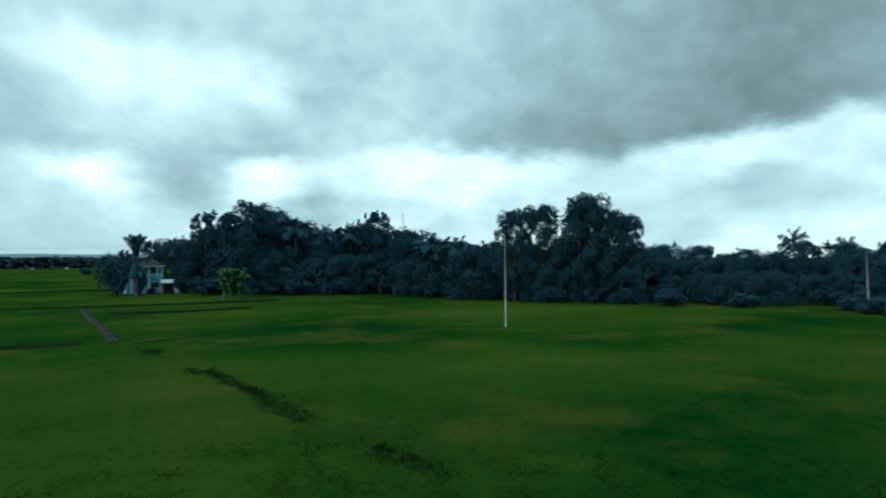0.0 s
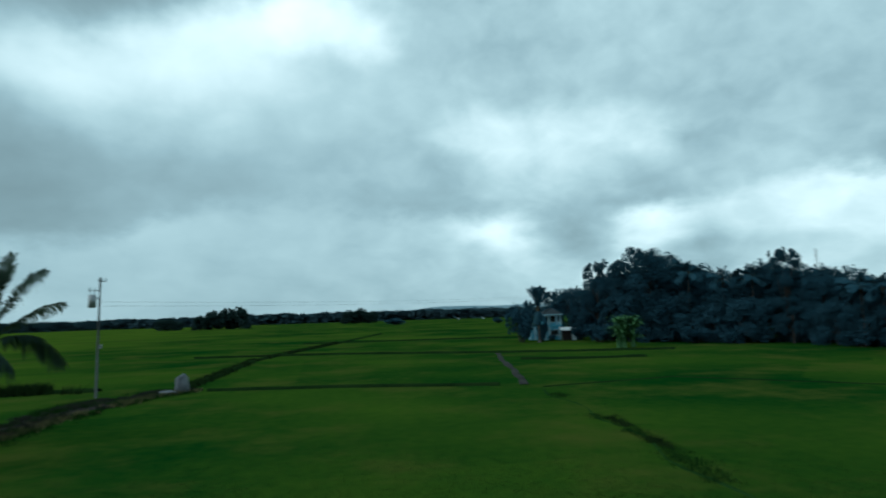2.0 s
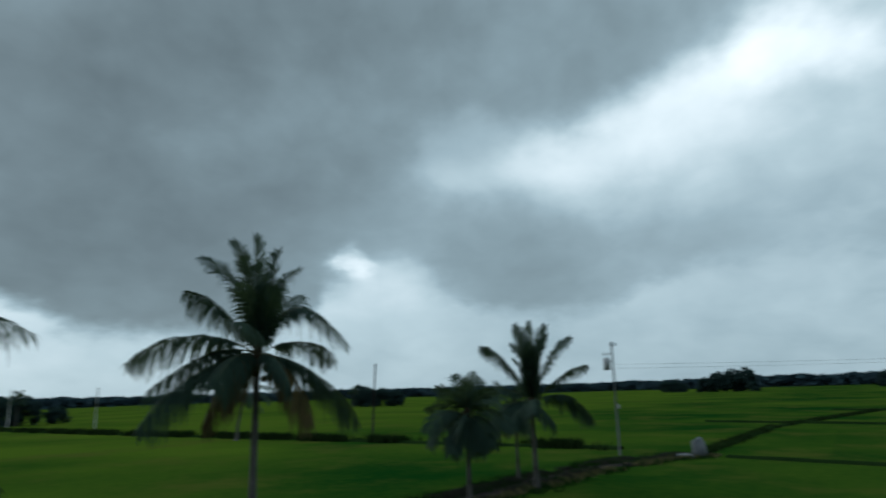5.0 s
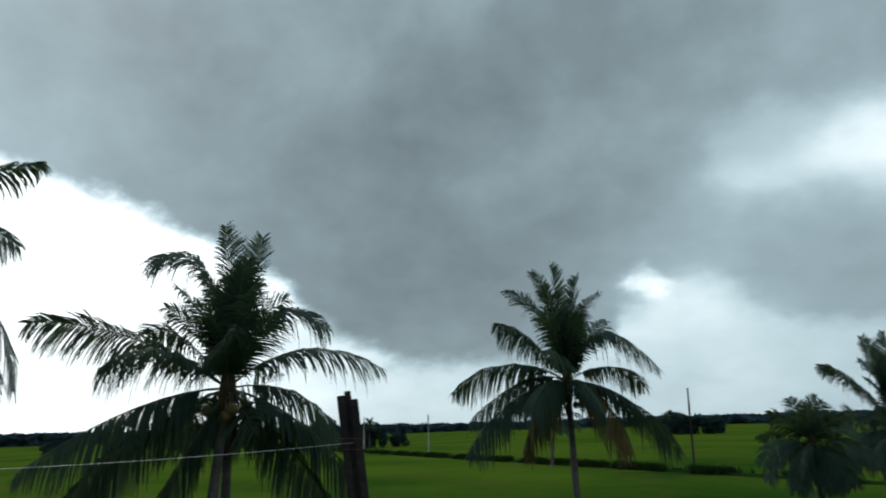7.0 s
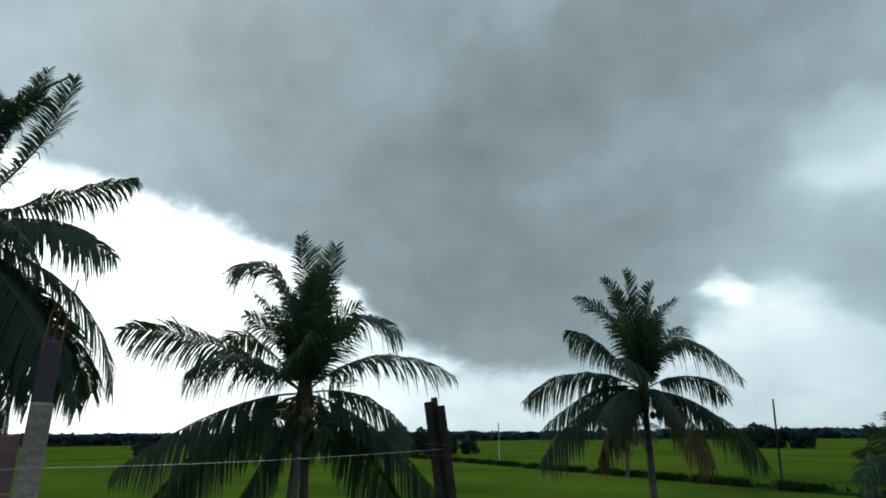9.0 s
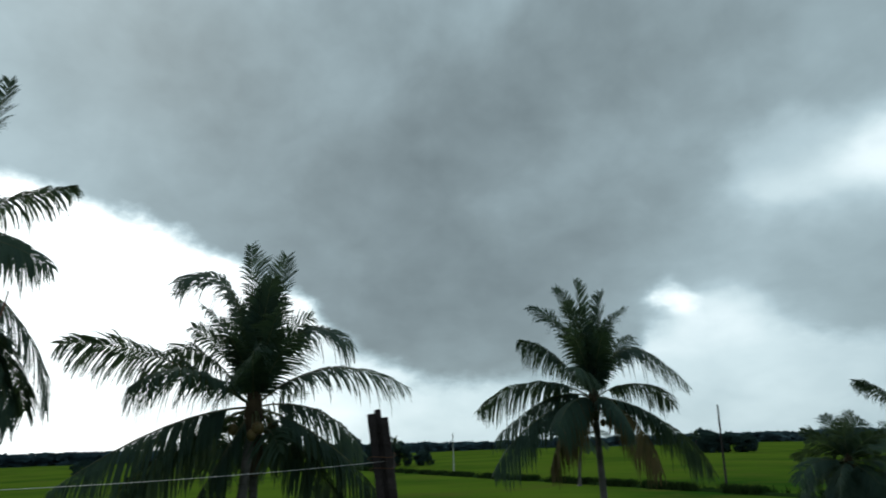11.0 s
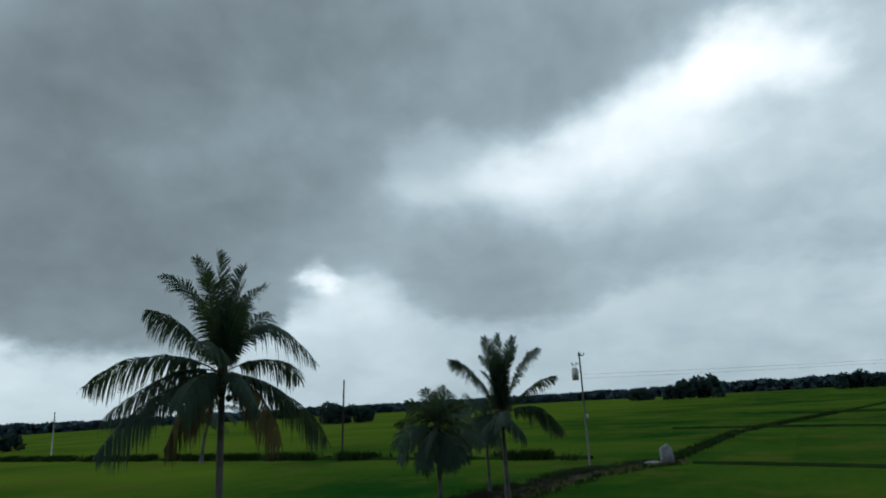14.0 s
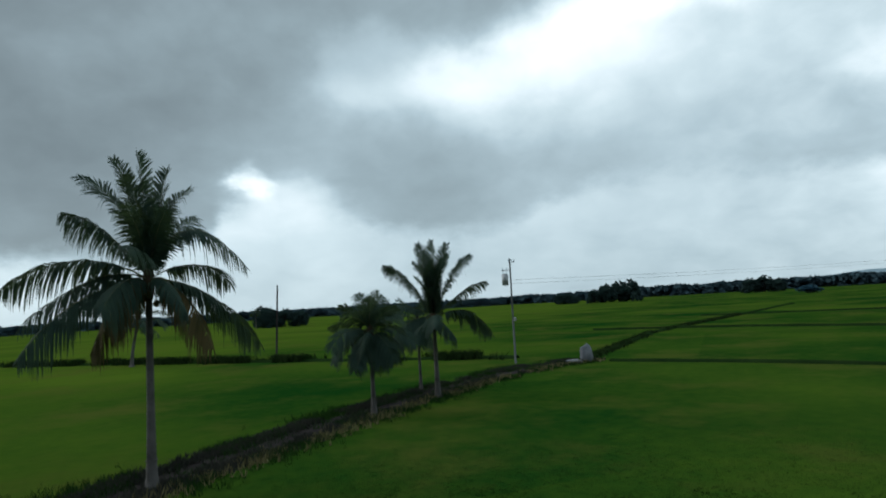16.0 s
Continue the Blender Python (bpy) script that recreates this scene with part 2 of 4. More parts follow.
RICE_FIELD = material("rice_field", (0.007, 0.040, 0.006), (0.064, 0.108, 0.011), 0.035, 1.0, 0.25, 1.3, spread=0.2, gloss=0.0, plots=0.10, x_tone=0.17, worn=(0.070, 0.080, 0.016))
RICE = material("rice_blades", (0.008, 0.043, 0.006), (0.068, 0.115, 0.012), 0.035, 0.9, 0, 1.3, island=0.04, spread=0.2, gloss=0.04, plots=0.10, x_tone=0.17, worn=(0.070, 0.080, 0.016))
# young rice stands so dense that its top catches the light like a soft surface
n_rice, l_rice = RICE.node_tree.nodes, RICE.node_tree.links
soft_top = n_rice.new("ShaderNodeVectorMath")
soft_top.operation = "MULTIPLY_ADD"
soft_top.inputs[1].default_value, soft_top.inputs[2].default_value = (0.06, 0.06, 0.06), (0, 0, 1)
l_rice.new(n_rice.new("ShaderNodeNewGeometry").outputs["Normal"], soft_top.inputs[0])
l_rice.new(soft_top.outputs[0], n_rice["Principled BSDF"].inputs["Normal"])
WEEDS = material("weeds", (0.012, 0.024, 0.008), (0.030, 0.050, 0.016), 0.25, 0.95, 0, island=0.5, gloss=0.0)
BANK_GRASS = material("bank_grass", (0.010, 0.032, 0.008), (0.028, 0.062, 0.014), 0.3, 0.95, 0, island=0.4, gloss=0.0)
DIKE = material("grassy_dike", (0.008, 0.020, 0.006), (0.018, 0.036, 0.010), 0.25, 1.0, 0.4, gloss=0.0)
DITCH_WEEDS = material("ditch_weeds", (0.022, 0.024, 0.022), (0.050, 0.050, 0.038), 0.3, 0.9, 0, island=0.5, gloss=0.05)
DRY = material("dry_grass", (0.11, 0.10, 0.04), (0.20, 0.17, 0.08), 0.4, 0.9, 0, island=0.5)
MUD = material("mud", (0.016, 0.014, 0.014), (0.036, 0.030, 0.029), 0.6, 0.95, 0.8, gloss=0.03)
PATH_MUD = material("track", (0.026, 0.025, 0.023), (0.052, 0.049, 0.046), 0.3, 0.95, 0.4, gloss=0.03)
EARTH = material("earth", (0.05, 0.06, 0.03), (0.10, 0.09, 0.06), 0.5, 0.95, 0.8)
FROND = material("palm_leaflets", (0.018, 0.036, 0.034), (0.043, 0.069, 0.049), 0.8, 0.65, 0, island=0.4, gloss=0.05)
# leaflets let some light through
n_frond, l_frond = FROND.node_tree.nodes, FROND.node_tree.links
through_leaf, leaf_mix = n_frond.new("ShaderNodeBsdfTranslucent"), n_frond.new("ShaderNodeMixShader")
through_leaf.inputs["Color"].default_value = (0.11, 0.165, 0.06, 1)
leaf_mix.inputs[0].default_value = 0.2
l_frond.new(n_frond["Principled BSDF"].outputs[0], leaf_mix.inputs[1])
l_frond.new(through_leaf.outputs[0], leaf_mix.inputs[2])
l_frond.new(leaf_mix.outputs[0], n_frond["Material Output"].inputs["Surface"])
FROND_OLD = material("old_palm_leaflets", (0.050, 0.044, 0.016), (0.12, 0.085, 0.036), 0.8, 0.7, 0, island=0.5)
MIDRIB = material("palm_midrib", (0.045, 0.06, 0.025), (0.10, 0.105, 0.05), 1.5, 0.5, 0.2)
PALM_BARK = material("palm_bark", (0.048, 0.045, 0.043), (0.135, 0.127, 0.12), 1.2, 0.9, 0.9, 9)
HUSK = material("palm_husk", (0.026, 0.020, 0.013), (0.075, 0.054, 0.032), 3, 0.9, 0.7)
COCONUT = material("coconut", (0.05, 0.05, 0.018), (0.11, 0.075, 0.03), 4, 0.5, 0.2)
# foliage across the field: its blue cast is air haze put into the colour
HAZED_LEAVES = material("leaves", (0.025, 0.063, 0.090), (0.043, 0.093, 0.124), 0.12, 0.95, 0, island=0.12, gloss=0.0)
LEAVES_PALE = material("pale_leaves", (0.055, 0.130, 0.055), (0.090, 0.180, 0.070), 0.3, 0.85, 0, island=0.5, gloss=0.03)
BARK = material("bark", (0.022, 0.020, 0.018), (0.055, 0.048, 0.042), 1.5, 0.95, 0.9)
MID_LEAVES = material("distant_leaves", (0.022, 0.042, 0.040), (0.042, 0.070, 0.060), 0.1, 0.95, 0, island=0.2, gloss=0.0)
# the horizon belt's haze is mixed into this paler, bluer leaf colour
HAZED_FAR_LEAVES = material("hazed_far_leaves", (0.048, 0.082, 0.098), (0.056, 0.092, 0.107), 0.02, 0.95, 0, island=0.06, gloss=0.0)


def soft_leaves(mat, own):
    """Small leaves turn every way: a crown shades like one soft mass. own: how much of each leaf's own turn stays."""
    n, l = mat.node_tree.nodes, mat.node_tree.links
    mixed = n.new("ShaderNodeVectorMath")
    mixed.operation = "MULTIPLY_ADD"
    mixed.inputs[1].default_value, mixed.inputs[2].default_value = (own, own, own), (0, 0, 0.5)
    l.new(n.new("ShaderNodeNewGeometry").outputs["Normal"], mixed.inputs[0])
    l.new(mixed.outputs[0], n["Principled BSDF"].inputs["Normal"])


soft_leaves(HAZED_LEAVES, 0.32)
soft_leaves(HAZED_FAR_LEAVES, 0.05)
soft_leaves(MID_LEAVES, 0.3)
# distance haze over the hills, painted as a pale blue-grey base colour
HAZED_HILL = material("hazed_hill_woods", (0.17, 0.25, 0.29), (0.21, 0.29, 0.33), 0.004, 1.0, 0)
CONCRETE = material("concrete", (0.25, 0.25, 0.24), (0.38, 0.375, 0.36), 1.2, 0.85, 0.5)
POLE_GREY = material("weathered_concrete", (0.075, 0.08, 0.083), (0.14, 0.145, 0.148), 1.2, 0.9, 0.5)
GREY_METAL = material("galvanised", (0.28, 0.29, 0.30), (0.42, 0.43, 0.44), 2, 0.45, 0.1, metal=0.6)
WIRE = material("wire", (0.10, 0.10, 0.10), (0.20, 0.20, 0.20), 3, 0.5, 0, metal=0.7)
DARK_WOOD = material("dark_wood", (0.013, 0.011, 0.012), (0.038, 0.031, 0.030), 3, 0.85, 0.8, 30)
GREY_WOOD = material("weathered_timber", (0.15, 0.135, 0.125), (0.27, 0.245, 0.225), 4, 0.85, 0.7, 40)
RED_WOOD = material("painted_boards", (0.085, 0.050, 0.053), (0.16, 0.105, 0.105), 3, 0.8, 0.5, 30)
# an even dark purplish grey for the unfinished column
DARK_CONCRETE = material("dark_concrete", (0.036, 0.033, 0.042), (0.064, 0.058, 0.072), 2, 0.9, 0.6)
RUST = material("rusted_steel", (0.07, 0.035, 0.02), (0.16, 0.08, 0.045), 8, 0.8, 0.4, metal=0.3)
BLUE_WALL = material("blue_wall", (0.09, 0.32, 0.48), (0.15, 0.42, 0.58), 0.5, 0.8, 0.2)
FADED_WALL = material("faded_wall", (0.26, 0.42, 0.52), (0.36, 0.53, 0.61), 0.8, 0.8, 0.2)
WHITE_WALL = material("white_paint", (0.42, 0.52, 0.58), (0.58, 0.66, 0.71), 0.6, 0.7, 0.2)
ROOF_DARK = material("weathered_roof", (0.022, 0.030, 0.036), (0.050, 0.060, 0.068), 1.0, 0.9, 0.3, gloss=0.05)
ROOF_PALE = material("pale_roof_sheet", (0.55, 0.57, 0.58), (0.75, 0.77, 0.78), 1.0, 0.4, 0.2)
GLASS = material("window_glass", (0.015, 0.02, 0.025), (0.03, 0.035, 0.04), 1.0, 0.08, 0, gloss=0.5)
STONE = material("stone", (0.10, 0.107, 0.12), (0.19, 0.197, 0.215), 2.0, 0.9, 0.8)


# ---------------------------------------------------------------- building blocks
def mesh_of(name, verts, faces, *mats):
    me = bpy.data.meshes.new(name)
    me.from_pydata([tuple(v) for v in verts], [], [tuple(f) for f in faces])
    for m in mats:
        me.materials.append(m)
    me.update()
    return me


def part(name, data, mat, parent=None, label=""):
    """Links a bmesh or a mesh as ONE object under a thing or a part."""
    if isinstance(data, bmesh.types.BMesh):
        me = bpy.data.meshes.new(name)
        data.to_mesh(me)
        data.free()
        data = me
    if mat is not None:
        data.materials.clear()
        data.materials.append(mat)
    ob = new(name, data)
    ob.parent = parent
    return tagged(ob, label)


def empty(name, place, label, category, group="", turn=0.0):
    ob = new(name)
    ob.matrix_world = Matrix.Translation(place) @ Matrix.Rotation(radians(turn), 4, "Z")
    return tagged(ob, label, category, group)


def tube(points, radii, sides=8, bm=None, closed=True):
    """A tapered tube along points."""
    bm = bm or bmesh.new()
    rings = []
    pts = [Vector(p) for p in points]
    for i, p in enumerate(pts):
        way = (pts[min(i + 1, len(pts) - 1)] - pts[max(i - 1, 0)]).normalized()
        side = way.cross(Vector((0.31, 0.95, 0.05)) if abs(way.z) > 0.8 else Vector((0, 0, 1))).normalized()
        up = side.cross(way)
        rings.append([bm.verts.new(p + (side * math.cos(a) + up * math.sin(a)) * radii[i])
                      for a in (2 * math.pi * k / sides for k in range(sides))])
    for a, b in zip(rings, rings[1:]):
        for k in range(sides):
            f = bm.faces.new((a[k], a[(k + 1) % sides], b[(k + 1) % sides], b[k]))
            f.smooth = True
    if closed:
        bm.faces.new(rings[0])
        bm.faces.new(rings[-1][::-1])
    return bm


def box(x, y, z, at=(0, 0, 0), bevel=0.0, bm=None, m=None):
    """A box of that size, its middle at the given place."""
    own = bmesh.new()
    bmesh.ops.create_cube(own, size=1, matrix=Matrix.Translation(at) @ (m or Matrix()) @ Matrix.Diagonal((x, y, z, 1)))
    if bevel:
        bmesh.ops.bevel(own, geom=own.edges[:], offset=bevel, segments=1, affect="EDGES")
    if bm is None:
        return own
    tmp = bpy.data.meshes.new("tmp")
    own.to_mesh(tmp)
    own.free()
    bm.from_mesh(tmp)
    bpy.data.meshes.remove(tmp)
    return bm


# ---------------------------------------------------------------- ground
def smooth(a, b, x):
    t = min(max((x - a) / (b - a), 0.0), 1.0)
    return t * t * (3 - 2 * t)


def terrace(az, d):
    """The raised lot from which the field is seen: wide behind and beside, narrow towards the field."""
    a = (az + 180) % 360 - 180
    reach = 2.2 + 9.0 * smooth(68, 96, a) if a >= 0 else 2.2 + 9.0 * smooth(92, 125, -a)
    return 4.4 * (1 - smooth(reach, reach + 5.5, d))


def ground_height(x, y):
    d = math.hypot(x, y)
    return terrace(math.degrees(math.atan2(-x, y)), d) if d < 20 else 0.0


def build_ground():
    verts, faces = [(0, 0, terrace(0, 0))], []
    rings = [0.5 + 0.5 * i for i in range(44)] + [23, 25, 28, 32, 37, 43, 50, 60, 75, 95, 130, 180, 260, 400, 650, 1000, 1600, 2500, 4200]
    seg = 180
    for d in rings:
        for k in range(seg):
            p = polar(k * 360 / seg, d)
            rough = 0.05 * noise.noise(p * 0.8) if d < 22 else 0
            verts.append((p.x, p.y, terrace(k * 360 / seg, d) + rough))
    for k in range(seg):
        faces.append((0, 1 + k, 1 + (k + 1) % seg))
    for r in range(len(rings) - 1):
        a, b = 1 + r * seg, 1 + (r + 1) * seg
        for k in range(seg):
            faces.append((a + k, b + k, b + (k + 1) % seg, a + (k + 1) % seg))
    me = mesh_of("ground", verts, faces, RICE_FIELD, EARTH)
    for p in me.polygons:
        p.use_smooth = True
        p.material_index = 1 if p.center.z > 0.6 else 0
    return tagged(new("ground", me), "flat green rice paddies below a raised earth lot", "field", kind="structure")


build_ground()


def strip(name, points, width, lift, mat, label, category, step=1.5, kind="structure", ragged=0.3):
    """A low bank, ditch bed or track along a line of places."""
    line = []
    for a, b in zip(points, points[1:]):
        a, b = Vector((*a, 0)), Vector((*b, 0))
        n = max(1, int((b - a).length / step))
        line += [a.lerp(b, i / n) for i in range(n)]
    line.append(Vector((*points[-1], 0)))
    verts, faces = [], []
    profile = ((-1, -0.06), (-0.72, 0.75), (-0.25, 1), (0.25, 0.96), (0.7, 0.7), (1, -0.06))
    for i, p in enumerate(line):
        way = (line[min(i + 1, len(line) - 1)] - line[max(i - 1, 0)]).normalized()
        side = Vector((-way.y, way.x, 0))
        wide = width * 0.5 * max(0.3, 1 + ragged * noise.noise(p * 0.35))
        tall = lift * (1 + ragged * noise.noise(p * 0.6 + Vector((9, 0, 0))))
        bend = ragged * 0.6 * noise.noise(p * 0.15 + Vector((0, 7, 3)))
        for u, v in profile:
            q = p + side * (u * wide + bend)
            verts.append((q.x, q.y, v * tall if v > 0 else -0.06))
    k = len(profile)
    for i in range(len(line) - 1):
        for j in range(k - 1):
            a = i * k + j
            faces.append((a, a + k, a + k + 1, a + 1))
    me = mesh_of(name, verts, faces, mat)
    for p in me.polygons:
        p.use_smooth = True
    return tagged(new(name, me), label, category, kind=kind)


DITCH = [(-19.9, 9), (-20.0, 17), (-19.6, 30), (-18, 45), (-15.5, 54), (-12.2, 58.5)]
strip("ditch", DITCH, 2.6, 0.04, MUD, "dark muddy irrigation ditch beside the palms", "ditch", ragged=0.8)
strip("dike_1", [(-12, 58.5), (-10.8, 75), (-9.4, 95), (-3, 120), (4.3, 147), (20, 210)], 1.1, 0.30, DIKE, "weedy earth dike between paddies", "dike")
strip("dike_2", [(12.6, 12), (13.2, 18.8), (14.4, 25), (15.7, 34), (17.2, 47)], 0.2, 0.015, BANK_GRASS, "patchy weedy sunken dike between paddies", "dike", ragged=2.2)
strip("track", [(16.6, 50), (20, 64), (25.5, 89)], 0.8, 0.06, PATH_MUD, "pale muddy track between paddies", "track", ragged=0.8)
strip("dike_3", [(-9.5, 57.6), (2, 55), (14.6, 50.6)], 0.8, 0.24, DIKE, "low grassy dike across the paddies", "dike")
strip("dike_4", [(-20, 108), (3, 102.9), (27.6, 89.6), (39.9, 84.9), (50, 82)], 0.9, 0.32, DIKE, "low grassy dike across the paddies", "dike")
strip("dike_5", [(24.9, 76), (32, 73), (39.7, 71.7)], 0.9, 0.3, DIKE, "low grassy dike across the paddies", "dike")
strip("dike_6", [(-19.5, 62), (-41, 63), (-70, 64), (-107, 65), (-190, 68)], 1.1, 0.3, DIKE, "weedy dike with dark bushes across the paddies", "dike")
strip("dike_7", [(17.5, 48), (30, 50), (43.3, 34.5)], 0.5, 0.06, DIKE, "low grassy dike beside the utility pole", "dike")
strip("dike_8", [(-4, 150), (60, 140)], 0.9, 0.3, DIKE, "low grassy dike across the far paddies", "dike")


# ---------------------------------------------------------------- palms
def frond_meshes(rng, mid, tip, old, size, wide, spacing):
    """One palm leaf, outward along x, through a middle and a tip (out, up): (leaflets, midrib). old: 0 young and stiff, 1 dry and hanging."""
    n = 16
    bend = (2 * mid[0] - 0.5 * tip[0], 2 * mid[1] - 0.5 * tip[1])
    sway = rng.uniform(-0.35, 0.35)
    pts = []
    for i in range(n + 1):
        s = i / n
        pts.append(Vector((2 * s * (1 - s) * bend[0] + s * s * tip[0], sway * s * s, 2 * s * (1 - s) * bend[1] + s * s * tip[1])))
    length = sum((b - a).length for a, b in zip(pts, pts[1:]))
    upright = smooth(0.75, 0.97, tip[1] / max(math.hypot(*tip), 0.01))
    bare = 0.16 - 0.08 * upright
    roll = rng.choice((-1, 1)) * rng.uniform(0.55, 1.15)
    vee = radians(24 - 60 * old)
    droop = 0.14 + 0.8 * old + 0.1 * rng.random()
    longest = size * (0.72 + 0.28 * min(length / 4.5, 1.1))
    count = int(length / spacing * (1 + 0.15 * old))
    verts, faces = [], []
    clump = rng.uniform(0, 50)
    for k in range(count):
        for sign in (-1, 1):
            if rng.random() < 0.04 + 0.1 * old:
                continue
            s = min(bare + (1 - bare) * (k + rng.random()) / count, 0.995)
            i = min(int(s * n), n - 1)
            at = pts[i].lerp(pts[i + 1], s * n - i)
            ahead = (pts[i + 1] - pts[i]).normalized()
            u = (s - bare) / (1 - bare)
            across = (Vector((0, 1, 0)) - ahead * ahead.y).normalized()
            top = ahead.cross(across)
            if top.z < 0 or (upright > 0.5 and top.x > 0 and abs(top.z) < 0.3):
                top = -top
            turn = roll * (0.25 + 0.75 * u)
            side = across * math.cos(turn) + top * math.sin(turn)
            above = top * math.cos(turn) - across * math.sin(turn)
            wave = noise.noise(Vector((u * 7, clump, sign * 3)))
            alpha = radians(72 - 32 * u - 4 * upright) + 0.16 * wave + rng.uniform(-0.06, 0.06)
            v = vee + 0.35 * wave
            go = ((side * (sign * math.cos(v)) + above * math.sin(v)) * math.sin(alpha) + ahead * math.cos(alpha)).normalized()
            long = longest * (0.35 + 0.65 * math.sin(math.pi * min(0.18 + 0.66 * u, 0.84)) ** 1.2) * (1 - 0.45 * smooth(0.75, 1, u)) * rng.uniform(0.82, 1.08)
            fall = droop * (0.8 + 0.5 * rng.random())
            if rng.random() < 0.08 + 0.2 * old:
                fall += 0.35
            flat = ahead.cross(go).cross(go).normalized() * (wide * (1.05 - 0.35 * u) * (0.5 + 0.15 * old) * rng.uniform(0.8, 1.15))
            b = len(verts)
            for q, w in ((0.0, 0.55), (0.3, 1.0), (0.62, 0.8), (0.86, 0.45)):
                p = at + go * (long * q * (1 - 0.5 * min(fall, 1.2) * q)) - Vector((0, 0, long * fall * q * q))
                verts += [p - flat * w, p + flat * w]
            verts.append(at + go * (long * (1 - 0.5 * min(fall, 1.2))) - Vector((0, 0, long * fall)))
            faces += [(b, b + 1, b + 3, b + 2), (b + 2, b + 3, b + 5, b + 4), (b + 4, b + 5, b + 7, b + 6), (b + 6, b + 7, b + 8)]
    rib = tube(pts[::2], [0.034 * min(length / 4.5, 1) * (1 - 0.88 * i / (n // 2)) for i in range(n // 2 + 1)], 5)
    return (verts, faces), rib


def arc(way, rise, length, bend, old):
    """A frond that leaves at a rise and curves down by a bend: (way, middle, tip, old) as the palms take it."""
    x = z = 0.0
    places = []
    for i in range(16):
        turn = radians(rise - bend * (i / 16) ** 1.2)
        x, z = x + math.cos(turn) * length / 16, z + math.sin(turn) * length / 16
        places.append((x, z))
    return (way, *places[7], *places[15], old)


def spears(seed, count, low, high, lean=1.0):
    """The upright young fronds that stand close round the heart."""
    rng = random.Random(seed)
    rows = []
    for k in range(count):
        tall, out = rng.uniform(low, high), lean * rng.uniform(0.12, 0.8)
        rows.append((k * 137.5 + rng.uniform(-20, 20), out * 0.28, tall * 0.56, out, tall, 0.12 * rng.random()))
    return rows


def coconut_palm(place, trunk, fronds, right, label, seed, lean=(0, 0), girth=0.16, nuts=0, base_swell=1.8, wide=0.055, size=1.2, spacing=0.045, green=None):
    """A coconut palm. trunk: height of the crown's heart above the field; fronds: (way, middle out and up, tip out and up, old) with way in degrees,
    0 towards `right` (a bearing) and 90 away from it counter-clockwise seen from above."""
    rng = random.Random(seed)
    foot = ground_height(place.x, place.y)
    place, trunk = Vector((place.x, place.y, foot)), trunk - foot
    palm = empty("coconut_palm", place, label, "palm", "coconut palms")
    pts, radii = [], []
    for i in range(13):
        s = i / 12
        pts.append((lean[0] * (s ** 1.7), lean[1] * (s ** 1.7), trunk * s - 0.15 * (1 - s)))
        radii.append(girth * (1 - 0.35 * s) * (1 + (base_swell - 1) * math.exp(-s * 11)) * (1 + 0.03 * rng.uniform(-1, 1)))
    part("trunk", tube(pts, radii, 12), PALM_BARK, palm, "grey ringed palm trunk")
    top = Vector((lean[0], lean[1], trunk))
    for k in range(max(4, int(trunk * 3))):
        s = 0.12 + 0.8 * k / max(4, int(trunk * 3))
        i = int(s * 12)
        c = Vector(pts[i]).lerp(Vector(pts[min(i + 1, 12)]), s * 12 - i)
        r = radii[i] * 1.03
        part("leaf_scar", tube([c - Vector((0, 0, 0.02)), c + Vector((0, 0, 0.02))], [r * 0.98, r * 1.05], 10), PALM_BARK, palm)
    part("husk", tube([top - Vector((0, 0, 0.7)), top - Vector((0, 0, 0.1)), top + Vector((0, 0, 0.45)), top + Vector((0, 0, 1.0))],
                      [girth * 0.8, girth * 1.45, girth * 1.1, girth * 0.3], 9), HUSK, palm, "brown fibrous husk at the crown")
    for way, mid_out, mid_up, tip_out, tip_up, old in fronds:
        (verts, faces), rib = frond_meshes(rng, (mid_out, mid_up), (tip_out, tip_up), old, size, wide, spacing)
        turn = Matrix.Translation(top + Vector((0, 0, 0.12))) @ Matrix.Rotation(radians(way + right), 4, "Z")
        leaf = part("frond", mesh_of("frond", verts, faces), FROND_OLD if old > 0.8 else green or FROND, palm, "dry brown drooping frond" if old > 0.8 else "")
        leaf.matrix_basis = turn
        part("midrib", rib, MIDRIB, leaf)
    for k in range(nuts):
        a, out, low = rng.uniform(0, 6.28), rng.uniform(0.34, 0.62), rng.uniform(0.25, 0.8)
        at = top + Vector((math.cos(a) * out, math.sin(a) * out, -low))
        own = bmesh.new()
        bmesh.ops.create_icosphere(own, subdivisions=2, radius=0.12, matrix=Matrix.Translation(at) @ Matrix.Diagonal((1, 1, 1.25, 1)))
        nut = part("coconut", own, COCONUT, palm)
        part("stalk", tube([top + Vector((0, 0, 0.05)), top.lerp(at, 0.6) + Vector((0, 0, 0.22)), at + Vector((0, 0, 0.12))], [0.025, 0.018, 0.012], 5), MIDRIB, nut)
    return palm


def spiral(rng, count, length, low=-35, high=82):
    """Leaves in a natural spiral, the youngest upright."""
    rows = []
    for i in range(count):
        s = i / (count - 1)
        rise = high + (low - high) * s
        rows.append(arc(i * 137.5 + rng.uniform(-12, 12), rise, length * (0.82 + 0.18 * math.sin(math.pi * s)) * rng.uniform(0.9, 1.08), 18 + 62 * math.sin(math.pi * min(s * 1.1, 1)) * rng.uniform(0.8, 1.2), s * 0.5))
    return rows


def beside(az, d, z=0.0):
    """A place near the lot, by its bearing and distance from where one stands to look at the palms."""
    return Vector((-0.461, 0.194, 0)) + polar(az, d, z)


